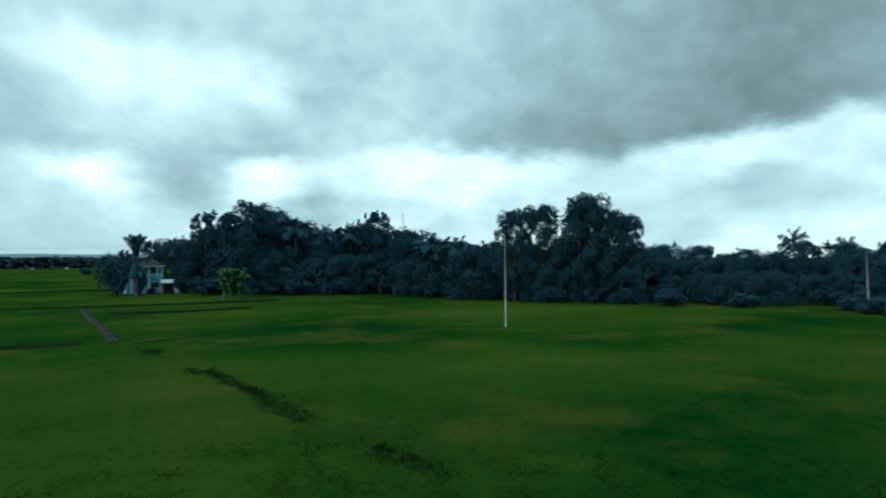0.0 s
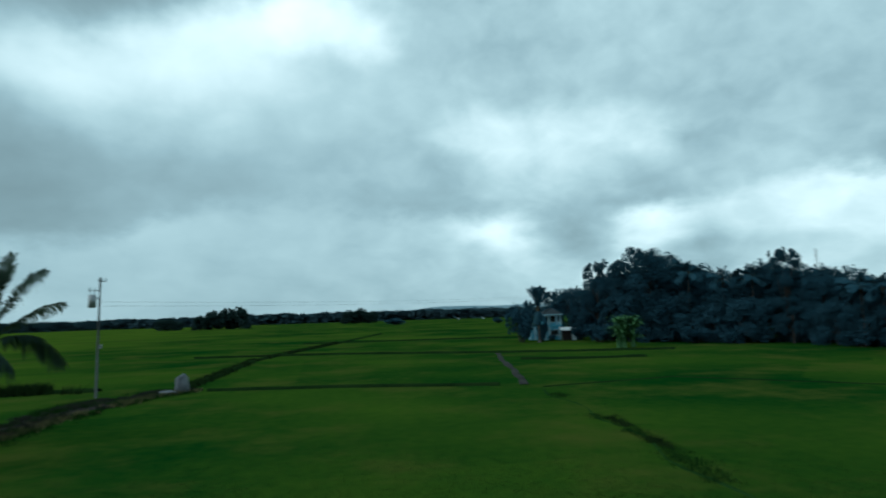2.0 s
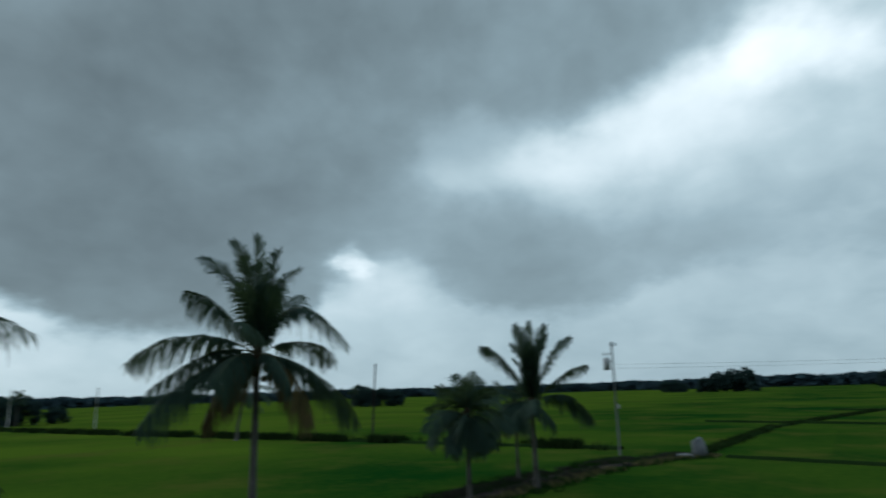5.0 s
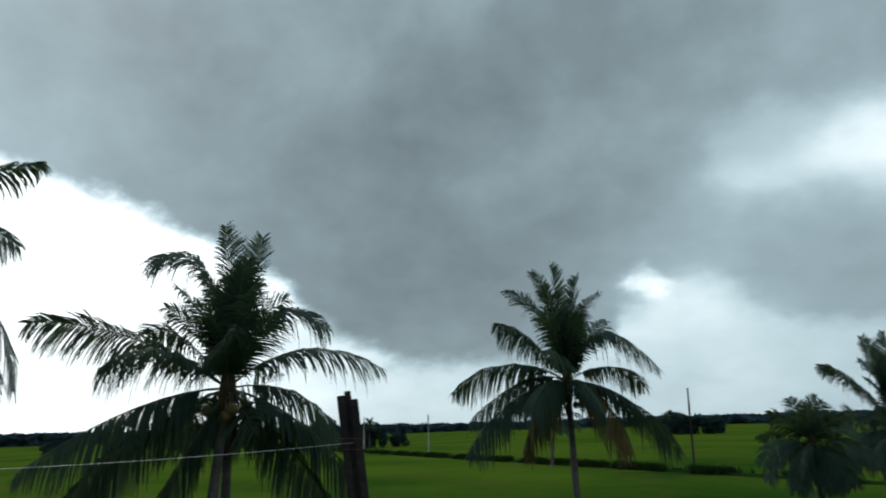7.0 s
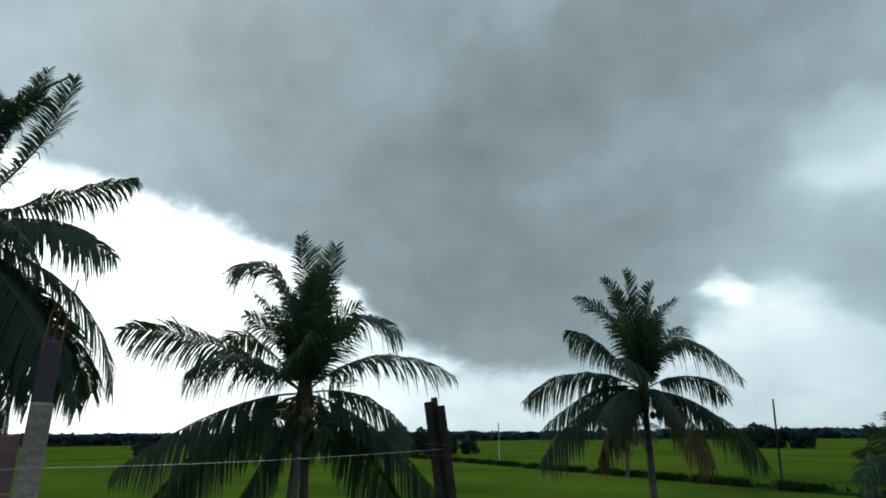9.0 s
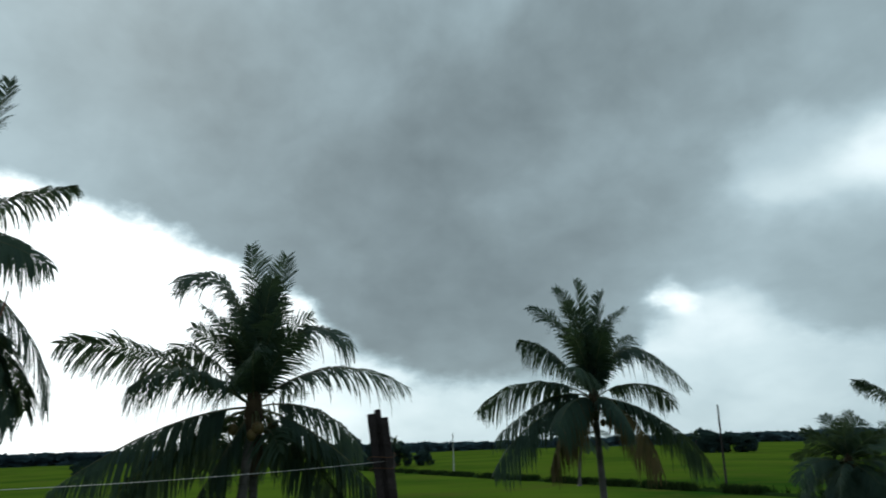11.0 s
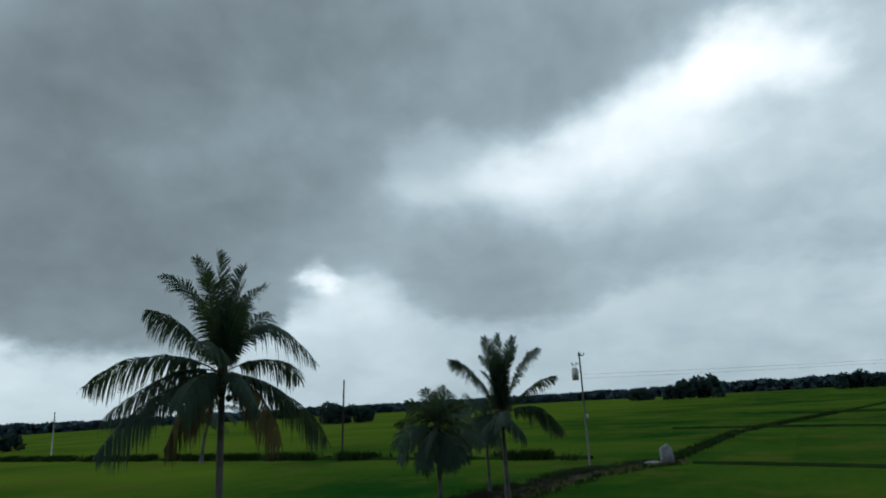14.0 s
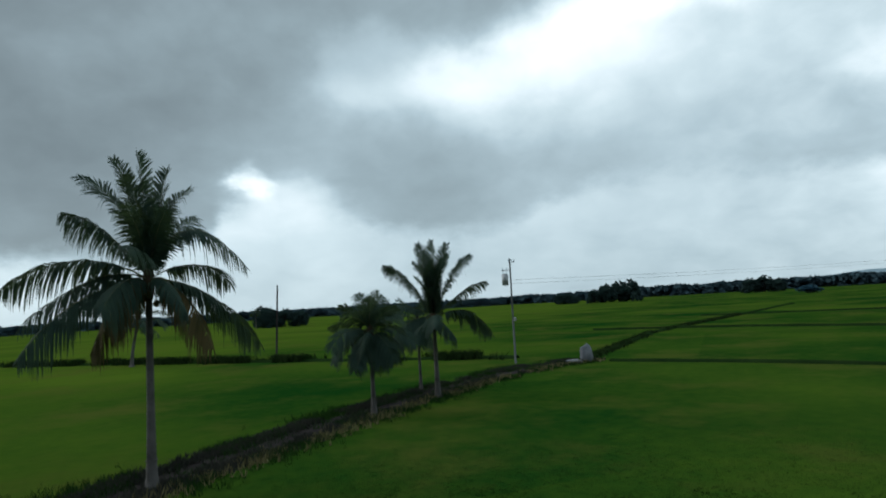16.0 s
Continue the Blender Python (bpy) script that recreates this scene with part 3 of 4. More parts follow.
# way 0: to the right as seen from the lot, 180: to the left, 90: away, 270: towards
PALM_A = [(178, 0.1, 2.5, 0.3, 4.75, 0), (4, 0.35, 2.3, 0.7, 4.2, 0), (170, 0.85, 2.5, 2.2, 3.8, 0.2), (188, 0.4, 2.5, 1.1, 4.4, 0.1), (172, 1.4, 1.75, 2.9, 2.5, 0.55), (184, 2.3, 0.7, 4.5, -0.3, 0.5),
          (174, 1.85, 0.05, 4.1, -1.5, 0.5), (186, 2.3, -0.75, 4.0, -2.6, 0.7), (196, 1.05, -0.7, 1.9, -2.6, 0.9), (4, 1.45, 1.85, 3.5, 0.3, 0.4), (356, 2.1, -0.7, 3.9, -2.7, 0.55), (8, 1.7, 0.5, 3.0, -0.3, 0.4), (340, 1.3, -0.7, 2.2, -2.7, 0.9)]
PALM_A += spears(31, 9, 2.2, 3.7, 1.9) + [arc(265, 40, 3.4, 60, 0.4), arc(95, 45, 3.6, 60, 0.3), arc(240, 5, 3.2, 70, 0.6), arc(300, 0, 3.0, 70, 0.6), arc(60, 10, 3.2, 70, 0.5), arc(130, 10, 3.2, 70, 0.5), arc(225, -25, 2.6, 40, 0.9), arc(250, 74, 3.2, 50, 0.2), arc(290, 70, 3.2, 50, 0.2), arc(20, 68, 3.2, 40, 0.2)]
PALM_B = [(182, 0.75, 2.95, 2.1, 3.15, 0.35), (176, 0.15, 2.2, 0.35, 4.3, 0), (6, 0.3, 2.1, 0.65, 4.0, 0), (4, 1.15, 1.95, 2.6, 1.6, 0.3), (358, 1.8, 0.95, 3.9, 0.45, 0.35), (8, 1.7, -0.1, 3.0, -1.2, 0.5), (352, 1.9, -0.95, 3.6, -2.8, 0.6),
          (12, 1.5, -1.35, 2.8, -3.1, 0.7), (180, 2.4, 1.25, 4.5, 1.5, 0.3), (218, 1.9, 0.75, 3.3, 0.3, 0.5), (152, 1.4, 1.35, 2.5, 1.5, 0.3), (184, 2.0, -0.45, 4.15, -1.75, 0.65), (174, 2.2, -1.2, 3.6, -3.0, 0.7), (195, 0.75, -1.3, 1.7, -3.1, 0.7)]
PALM_B += spears(32, 11, 2.0, 3.3, 1.9) + [arc(262, 48, 2.8, 60, 0.3), arc(95, 40, 3.4, 60, 0.3), arc(310, 62, 2.4, 40, 0.2), arc(70, -5, 3.0, 60, 0.6), arc(110, -5, 3.2, 60, 0.6), arc(20, 70, 2.6, 40, 0.15), arc(160, 68, 2.7, 40, 0.15), arc(230, 72, 3.0, 50, 0.2), arc(290, 74, 3.0, 50, 0.2)]
PALM_C = [(178, 0.35, 2.6, 0.8, 4.9, 0), (10, 0.1, 2.6, 0.2, 5.1, 0), (4, 0.45, 2.6, 1.1, 4.8, 0), (182, 1.5, 2.45, 3.1, 3.6, 0.3), (356, 1.3, 2.5, 2.6, 4.0, 0.15), (6, 1.8, 1.5, 3.6, 2.2, 0.3), (0, 2.0, 0.4, 3.7, -1.2, 0.5), (176, 1.6, 0.9, 3.2, 0.6, 0.4),
          (186, 1.5, -0.1, 2.9, -1.8, 0.5)]
PALM_C += spears(33, 12, 2.6, 4.3, 1.8) + [arc(265, 20, 3.0, 70, 0.4), arc(90, 30, 3.2, 60, 0.4), arc(310, -15, 2.4, 40, 0.6), arc(225, -10, 2.4, 50, 0.6)]
PALM_D = [(8, 1.1, 1.85, 1.5, 3.6, 0.1), (350, 0.6, 1.8, 1.0, 3.6, 0.1), (2, 1.55, 0.95, 2.8, 1.6, 0.35), (356, 1.3, 0.45, 2.25, 0.3, 0.9), (0, 2.1, -0.8, 3.0, -2.6, 0.4), (8, 1.8, -1.0, 2.8, -2.6, 0.45), (350, 1.6, -1.1, 2.4, -2.9, 0.5),
          (14, 1.1, -1.3, 1.5, -3.3, 0.6), (340, 1.1, -1.0, 1.7, -2.9, 0.7), (358, 1.0, -0.6, 2.2, -2.0, 0.6)]
PALM_D = [(w, a, b, c, d, 0.75 if o == 0.9 else o) for w, a, b, c, d, o in PALM_D] + spears(34, 10, 2.2, 3.6, 2.0)
PALM_D += [arc(180, 66, 3.6, 30, 0.1), arc(190, 36, 4.2, 60, 0.3), arc(170, 5, 4.2, 70, 0.5), arc(95, 40, 3.8, 60, 0.3), arc(270, 34, 3.2, 60, 0.3), arc(300, 10, 3.0, 70, 0.5), arc(60, 8, 3.4, 70, 0.5), arc(322, -30, 3.2, 45, 0.6), arc(30, -28, 3.2, 45, 0.6), arc(345, -34, 3.4, 40, 0.55), arc(12, -40, 3.3, 30, 0.6), arc(0, -22, 3.2, 50, 0.5), arc(335, 20, 2.8, 60, 0.4)]

coconut_palm(polar(48.9, 25.6), 7.45, PALM_A, 49, "mature coconut palm with brown lower fronds beside the ditch", 3, nuts=6, wide=0.055)
coconut_palm(beside(79.75, 16.6), 6.95, PALM_B, 80, "tall coconut palm laden with green nuts", 5, lean=(0.06, 0.34), nuts=9, wide=0.050)
coconut_palm(beside(78.0, 17.6), 6.1, spiral(random.Random(4), 6, 2.3, -8, 55), 78, "pale-trunked coconut palm close behind another", 6, lean=(0.0, -0.1), spacing=0.08)
coconut_palm(beside(106.8, 13.0), 9.3, PALM_D, 107, "large coconut palm with long fronds beside the lot", 9, nuts=6, wide=0.042, size=0.95, spacing=0.036)
coconut_palm(polar(24.9, 40.7), 4.95, PALM_C, 25, "coconut palm with a pale trunk beside the ditch", 7, girth=0.17, wide=0.062, spacing=0.042, size=1.25)
coconut_palm(polar(30.7, 35.6), 4.6, spiral(random.Random(5), 27, 2.7, -60, 84), 31, "short bushy coconut palm beside the ditch", 8, girth=0.14, wide=0.060, spacing=0.042, size=1.15)
coconut_palm(polar(26.4, 45.0), 4.9, spiral(random.Random(8), 15, 2.8, -60, 60), 26, "slender coconut palm behind the ditch", 10, girth=0.11, wide=0.07, spacing=0.09)
coconut_palm(polar(50.6, 96.0), 6.5, spiral(random.Random(2), 14, 4.2, -40, 80), 50, "distant slender coconut palm in the paddies", 11, lean=(1.0, 0.5), girth=0.22, wide=0.14, spacing=0.2)
coconut_palm(polar(-19.9, 122.0), 6.4, [arc(k * 51, 88 - 4 * (k % 3), 4.4, 14 + 26 * (k % 2), 0) for k in range(12)] + [arc(k * 77, -50 - 5 * k, 3.0, 20, 0.6) for k in range(5)], -20, "coconut palm with upright fronds beside the blue house", 13, girth=0.22, wide=0.14, spacing=0.1, green=HAZED_LEAVES)
coconut_palm(polar(-75.9, 104.0), 7.9, spiral(random.Random(21), 18, 2.9, -30, 78), -76, "coconut palm rising above the wood", 14, girth=0.16, wide=0.11, spacing=0.09, green=HAZED_LEAVES)


# ---------------------------------------------------------------- trees
def leaf_cloud(rng, clumps, count, size, droop=0.2):
    """Small leaf pieces scattered over clumps (middle, radius): an uneven crown with gaps."""
    verts, faces = [], []
    weight = [r ** 2 for _, r in clumps]
    for _ in range(count):
        c, r = rng.choices(clumps, weight)[0]
        v = Vector((rng.gauss(0, 1), rng.gauss(0, 1), rng.gauss(0, 1))).normalized()
        p = c + v * r * (0.55 + 0.5 * rng.random()) * Vector((1, 1, 0.8)).length / 1.62
        a = Vector((rng.gauss(0, 1), rng.gauss(0, 1), rng.gauss(0, 0.6) - droop)).normalized()
        b = a.cross(Vector((rng.gauss(0, 1), rng.gauss(0, 1), rng.gauss(0, 1)))).normalized()
        s = size * rng.uniform(0.6, 1.4)
        i = len(verts)
        verts += [p - a * s, p + b * s * 0.45, p + a * s, p - b * s * 0.45]
        faces.append((i, i + 1, i + 2, i + 3))
    return verts, faces


def tree(seed, height, spread, foot, leaves, size, label, mat=None, lobes=14, open_crown=0.0, group="trees of the wood"):
    """A broadleaf tree: tapered trunk, limbs and an uneven crown of small leaves. foot: how low the crown reaches (0 to 1)."""
    rng = random.Random(seed)
    root = empty("tree", (0, 0, 0), label, "tree", group)
    bend = Vector((rng.uniform(-0.6, 0.6), rng.uniform(-0.6, 0.6), 0))
    pts = [bend * (i / 6) ** 2 + Vector((0, 0, height * 0.72 * i / 6 - 0.1)) for i in range(7)]
    clumps = []
    limbs = tube(pts, [0.024 * height * (1.25 if i == 0 else 1) * (1 - 0.8 * i / 6) for i in range(7)], 8)
    for k in range(lobes):
        a = k * 2.4 + rng.uniform(-0.4, 0.4)
        s = foot + (1 - foot) * ((k + 0.6) / lobes)
        reach = spread * (0.35 + 0.65 * math.sin(math.pi * min(0.22 + 0.72 * (s - foot) / (1 - foot), 1))) * rng.uniform(0.55, 1.0)
        r = spread * rng.uniform(0.28, 0.46) * (1 - 0.35 * open_crown)
        c = Vector((math.cos(a) * reach, math.sin(a) * reach, min(height * s, height - r * 0.8)))
        clumps.append((c, r))
        start = pts[min(6, max(1, int(s * 6 * 0.8)))]
        tube([start, start.lerp(c, 0.5) + Vector((0, 0, -0.1 * r)), c], [0.008 * height, 0.005 * height, 0.0015 * height], 5, limbs)
        for j in range(3):
            t = c + Vector((rng.gauss(0, 1), rng.gauss(0, 1), rng.gauss(0, 0.8))).normalized() * r * 0.85
            clumps.append((t, r * rng.uniform(0.3, 0.5)))
    clumps.append((Vector((bend.x, bend.y, height - spread * 0.22)), spread * 0.24))
    for k in range(20):
        c, r = clumps[rng.randrange(len(clumps) // 3, len(clumps))]
        clumps.append((c + Vector((rng.uniform(-0.8, 0.8), rng.uniform(-0.8, 0.8), 0.8)) * r * rng.uniform(1.1, 1.7), max(r * rng.uniform(0.16, 0.32), 0.22)))
    part("trunk", limbs, BARK, root)
    v, f = leaf_cloud(rng, clumps, leaves, size)
    part("crown", mesh_of("crown", v, f), mat or HAZED_LEAVES, root)
    return root


def bush(seed, height, spread, leaves, size, label, mat=None):
    rng = random.Random(seed)
    root = empty("bush", (0, 0, 0), label, "bush", "bushes")
    stems = bmesh.new()
    clumps = []
    for k in range(9):
        a = k * 2.4
        c = Vector((math.cos(a) * spread * 0.6 * rng.random(), math.sin(a) * spread * 0.6 * rng.random(), height * rng.uniform(0.3, 0.75)))
        clumps.append((c, height * rng.uniform(0.25, 0.4)))
        tube([Vector((c.x * 0.2, c.y * 0.2, -0.1)), c], [0.03 * height, 0.01 * height], 5, stems)
    part("stem", stems, BARK, root)
    v, f = leaf_cloud(rng, clumps, leaves, size)
    part("foliage", mesh_of("foliage", [(x, y, max(z, -0.05)) for x, y, z in v], f), mat or HAZED_LEAVES, root)
    return root


def stand(ob, az, d, turn=0.0, scale=1.0, tall=1.0):
    """Puts the first copy of a thing at a bearing and a distance."""
    ob.matrix_basis = Matrix.Translation(polar(az, d)) @ Matrix.Rotation(radians(turn), 4, "Z") @ Matrix.Diagonal((scale, scale, scale * tall, 1))
    return ob


def again(ob, az, d, turn, scale, tall=1.0):
    c = copy_thing(ob, Matrix())
    return stand(c, az, d, turn, scale, tall)


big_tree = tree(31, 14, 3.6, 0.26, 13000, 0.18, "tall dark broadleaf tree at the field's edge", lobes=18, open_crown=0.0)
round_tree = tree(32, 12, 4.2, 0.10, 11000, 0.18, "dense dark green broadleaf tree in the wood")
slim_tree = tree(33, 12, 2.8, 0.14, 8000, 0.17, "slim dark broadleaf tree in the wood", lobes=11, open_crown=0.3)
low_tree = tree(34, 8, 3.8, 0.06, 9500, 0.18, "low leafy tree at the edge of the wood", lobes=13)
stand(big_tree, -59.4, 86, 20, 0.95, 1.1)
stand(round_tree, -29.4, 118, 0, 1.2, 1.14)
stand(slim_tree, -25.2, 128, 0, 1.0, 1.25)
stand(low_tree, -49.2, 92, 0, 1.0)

# skyline of the wood: bearing, height of the tops, distance of its edge
SKYLINE = [(-21.0, 11.0, 142), (-22.4, 12.4, 140), (-24.5, 12.0, 122), (-26, 13.2, 118), (-28.5, 15.2, 116), (-31, 15.2, 114), (-33, 13.4, 112), (-36, 12.6, 110), (-40, 13.6, 107), (-43, 11.2, 103),
           (-46, 10.2, 98), (-49, 9.0, 94), (-52, 9.2, 88), (-54.5, 9.2, 86), (-57, 8.4, 85), (-60, 9.4, 84), (-63.5, 8.4, 84), (-66, 7.6, 84), (-72, 7.4, 84), (-80, 7.6, 86), (-100, 8.5, 90)]


def skyline(az):
    for (a, h, d), (b, g, e) in zip(SKYLINE, SKYLINE[1:]):
        if b <= az <= a:
            s = (az - a) / (b - a)
            return h + (g - h) * s, d + (e - d) * s
    return SKYLINE[-1][1:]


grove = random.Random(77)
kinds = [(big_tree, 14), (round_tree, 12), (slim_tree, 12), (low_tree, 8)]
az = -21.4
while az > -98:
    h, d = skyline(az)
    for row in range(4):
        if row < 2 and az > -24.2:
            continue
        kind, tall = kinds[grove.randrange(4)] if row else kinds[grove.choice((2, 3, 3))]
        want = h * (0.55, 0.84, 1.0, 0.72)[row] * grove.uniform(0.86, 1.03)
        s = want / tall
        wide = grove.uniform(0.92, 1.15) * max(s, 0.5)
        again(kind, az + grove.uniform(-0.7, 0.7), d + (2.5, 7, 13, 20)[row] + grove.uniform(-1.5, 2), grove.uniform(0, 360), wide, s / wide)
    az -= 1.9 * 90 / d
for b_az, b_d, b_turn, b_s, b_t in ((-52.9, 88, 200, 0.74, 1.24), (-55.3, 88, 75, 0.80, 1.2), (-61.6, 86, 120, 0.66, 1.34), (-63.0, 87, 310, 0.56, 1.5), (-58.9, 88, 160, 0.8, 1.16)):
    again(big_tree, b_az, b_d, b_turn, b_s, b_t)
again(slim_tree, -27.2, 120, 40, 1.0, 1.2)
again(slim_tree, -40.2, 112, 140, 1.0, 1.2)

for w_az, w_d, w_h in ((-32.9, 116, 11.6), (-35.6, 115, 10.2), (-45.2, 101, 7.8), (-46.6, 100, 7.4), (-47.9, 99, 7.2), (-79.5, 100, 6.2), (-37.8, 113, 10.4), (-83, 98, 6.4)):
    coconut_palm(polar(w_az, w_d), w_h, spiral(random.Random(int(-w_az * 10)), 15, 3.0, -30, 80), w_az, "coconut palm rising from the dark wood", int(-w_az * 7), girth=0.12, wide=0.16, spacing=0.13, green=HAZED_LEAVES)


def banana_plant(place, seed, stems=6):
    """A clump of banana stems with broad arching leaves."""
    rng = random.Random(seed)
    root = empty("banana_clump", place, "pale green banana clump at the edge of the rice", "banana plant")
    for k in range(stems):
        foot = Vector((rng.uniform(-2.0, 2.0), rng.uniform(-1.0, 1.0), -0.1))
        top = foot + Vector((rng.uniform(-0.3, 0.3), rng.uniform(-0.3, 0.3), rng.uniform(0.8, 3.9)))
        part("stem", tube([foot, foot.lerp(top, 0.5), top], [0.14, 0.11, 0.06], 7), LEAVES_PALE, root)
        for j in range(17):
            a, rise, long = j * 2.4 + rng.random(), rng.uniform(0.8, 1.5), rng.uniform(1.9, 2.8)
            out = Vector((math.cos(a), math.sin(a), 0))
            side = Vector((-out.y, out.x, 0))
            verts, faces, p = [], [], top.copy()
            for i in range(8):
                u = i / 7
                w = 0.19 * math.sin(math.pi * (0.08 + 0.86 * u)) ** 0.7
                lift = Vector((0, 0, 0.12 * (1 - u)))
                verts += [p - side * w + lift, p, p + side * w + lift]
                turn = rise - 2.1 * u ** 1.4
                p = p + (out * math.cos(turn) + Vector((0, 0, math.sin(turn)))) * long / 7
            for i in range(7):
                faces += [(3 * i, 3 * i + 3, 3 * i + 4, 3 * i + 1), (3 * i + 1, 3 * i + 4, 3 * i + 5, 3 * i + 2)]
            part("leaf", mesh_of("leaf", verts, faces), LEAVES_PALE, root)
    return root


banana_plant(polar(-27.3, 101.4), 5, 15)
dark_bush = bush(52, 3.0, 3.0, 1500, 0.24, "dark rounded bush in the paddies")
stand(dark_bush, -83, 80, 0, 1.0, 0.8)
for b_az, b_d, b_s, b_t in ((-79.5, 82, 0.9, 0.8), (-80.9, 78, 0.8, 0.7), (-85, 79, 1.1, 0.8), (-72, 82, 0.8, 0.7), (-66.5, 82, 0.9, 0.8), (-45, 100, 1.0, 0.7), (-36, 110, 1.0, 0.9), (-33, 111, 1.1, 0.8),
                            (-25.3, 118, 1.2, 0.9), (-23.6, 127, 0.9, 1.2), (-18.4, 124, 1.25, 2.1), (-20.15, 124, 0.5, 2.8), (-21.0, 127, 0.4, 1.0), (-16.24, 350, 1.4, 0.8), (-6.8, 400, 3.2, 0.45)):
    again(dark_bush, b_az, b_d, b_az * 37 % 360, b_s, b_t)
dike_bush = bush(53, 3.0, 3.0, 1500, 0.2, "dark green weedy bush on a dike", mat=BANK_GRASS)
stand(dike_bush, 24.1, 68.6, 0, 0.30, 0.8)
for b_az, b_d, b_s, b_t in ((30.0, 72.8, 0.34, 0.8), (32.4, 74.8, 0.40, 0.7), (36.6, 79, 0.36, 0.8), (38.0, 80.2, 0.26, 0.9), (40.4, 83.6, 0.3, 0.6), (45.1, 90.6, 0.40, 0.7), (46.4, 93, 0.3, 0.7), (54.6, 110.5, 0.45, 0.8)):
    again(dike_bush, b_az, b_d, b_az * 37 % 360, b_s, b_t)
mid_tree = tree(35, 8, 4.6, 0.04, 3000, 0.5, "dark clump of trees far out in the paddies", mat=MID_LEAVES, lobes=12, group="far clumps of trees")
stand(mid_tree, 12.6, 500, 0, 1.1, 0.9)
for b_az, b_d, b_s, b_t in ((10.2, 460, 1.1, 1.0), (9.2, 462, 1.4, 1.05), (8.1, 462, 1.5, 1.1), (7.0, 460, 1.5, 1.15), (13.3, 500, 1.1, 0.85), (11.9, 505, 0.9, 0.8), (-2.6, 560, 1.5, 0.9), (-3.6, 565, 1.6, 0.95), (-4.6, 560, 1.4, 0.85),
                            (39.6, 290, 0.95, 1.05), (38.3, 288, 0.9, 1.0), (37.0, 284, 0.95, 0.85), (40.2, 300, 1.0, 1.1),
                            (64.0, 215, 0.7, 0.8), (66.0, 210, 0.9, 0.9), (68.0, 212, 1.0, 0.95), (70.5, 205, 1.1, 1.0), (73.0, 210, 1.0, 1.0), (76.0, 240, 0.7, 0.8), (79, 260, 0.7, 0.7), (83, 270, 0.8, 0.7), (87, 260, 0.7, 0.7), (91, 250, 0.8, 0.7)):
    again(mid_tree, b_az, b_d, b_az * 53 % 360, b_s, b_t)
for b_az, b_d in ((40.8, 286), (66.5, 205), (74.6, 200)):
    coconut_palm(polar(b_az, b_d), 7.0, spiral(random.Random(int(b_d)), 14, 3.0, -30, 75), b_az, "far coconut palm above a clump of trees", int(b_d), girth=0.16, wide=0.24, spacing=0.16)


def far_wood():
    """The belt of woods along the horizon."""
    rng = random.Random(91)
    verts, faces = [], []
    az = -30.0
    while az < 118:
        d0 = 760 + 120 * noise.noise(Vector((az * 0.08, 2, 0))) - 160 * smooth(50, 90, az)
        for row in range(3):
            d = d0 + row * 60 + rng.uniform(-20, 20)
            c = polar(az + rng.uniform(-0.3, 0.3), d)
            tall = (9.0 + 2.0 * (1 - smooth(2, 24, az)) + 2.4 * noise.noise(Vector((az * 0.35, 9, row)))) * rng.uniform(0.82, 1.08)
            wide = rng.uniform(5, 9)
            for _ in range(150):
                p = c + Vector((rng.gauss(0, 0.45) * wide, rng.gauss(0, 0.45) * wide, tall * (rng.random() ** 1.25)))
                a = Vector((rng.gauss(0, 1), rng.gauss(0, 1), rng.gauss(0, 1))).normalized()
                b = a.cross(Vector((rng.gauss(0, 1), rng.gauss(0, 1), rng.gauss(0, 1)))).normalized()
                s = rng.uniform(1.6, 3.2)
                i = len(verts)
                verts += [p - a * s, p + b * s * 0.7, p + a * s, p - b * s * 0.7]
                faces.append((i, i + 1, i + 2, i + 3))
        az += 0.42
    return tagged(new("far_woods", mesh_of("far_woods", verts, faces, HAZED_FAR_LEAVES)), "dark belt of woods along the horizon", "woods", kind="stuff")


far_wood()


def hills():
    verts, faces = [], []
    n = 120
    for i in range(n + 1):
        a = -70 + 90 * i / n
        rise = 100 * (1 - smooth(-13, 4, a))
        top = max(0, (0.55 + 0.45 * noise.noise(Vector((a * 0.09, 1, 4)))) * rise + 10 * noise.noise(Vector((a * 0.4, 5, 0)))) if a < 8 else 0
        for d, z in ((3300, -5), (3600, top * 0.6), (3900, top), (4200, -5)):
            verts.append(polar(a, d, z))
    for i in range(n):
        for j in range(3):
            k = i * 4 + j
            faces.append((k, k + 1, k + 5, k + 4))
    me = mesh_of("hills", verts, faces, HAZED_HILL)
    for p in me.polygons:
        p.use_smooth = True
    tagged(new("backdrop", me), "wooded hills on the horizon, tinted pale blue-grey for haze", "hills", kind="structure")


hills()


# ---------------------------------------------------------------- poles and lines
def insulator(at, parent):
    part("insulator", tube([at, at + Vector((0, 0, 0.08)), at + Vector((0, 0, 0.10)), at + Vector((0, 0, 0.2))], [0.03, 0.07, 0.04, 0.05], 8), WHITE_WALL, parent)


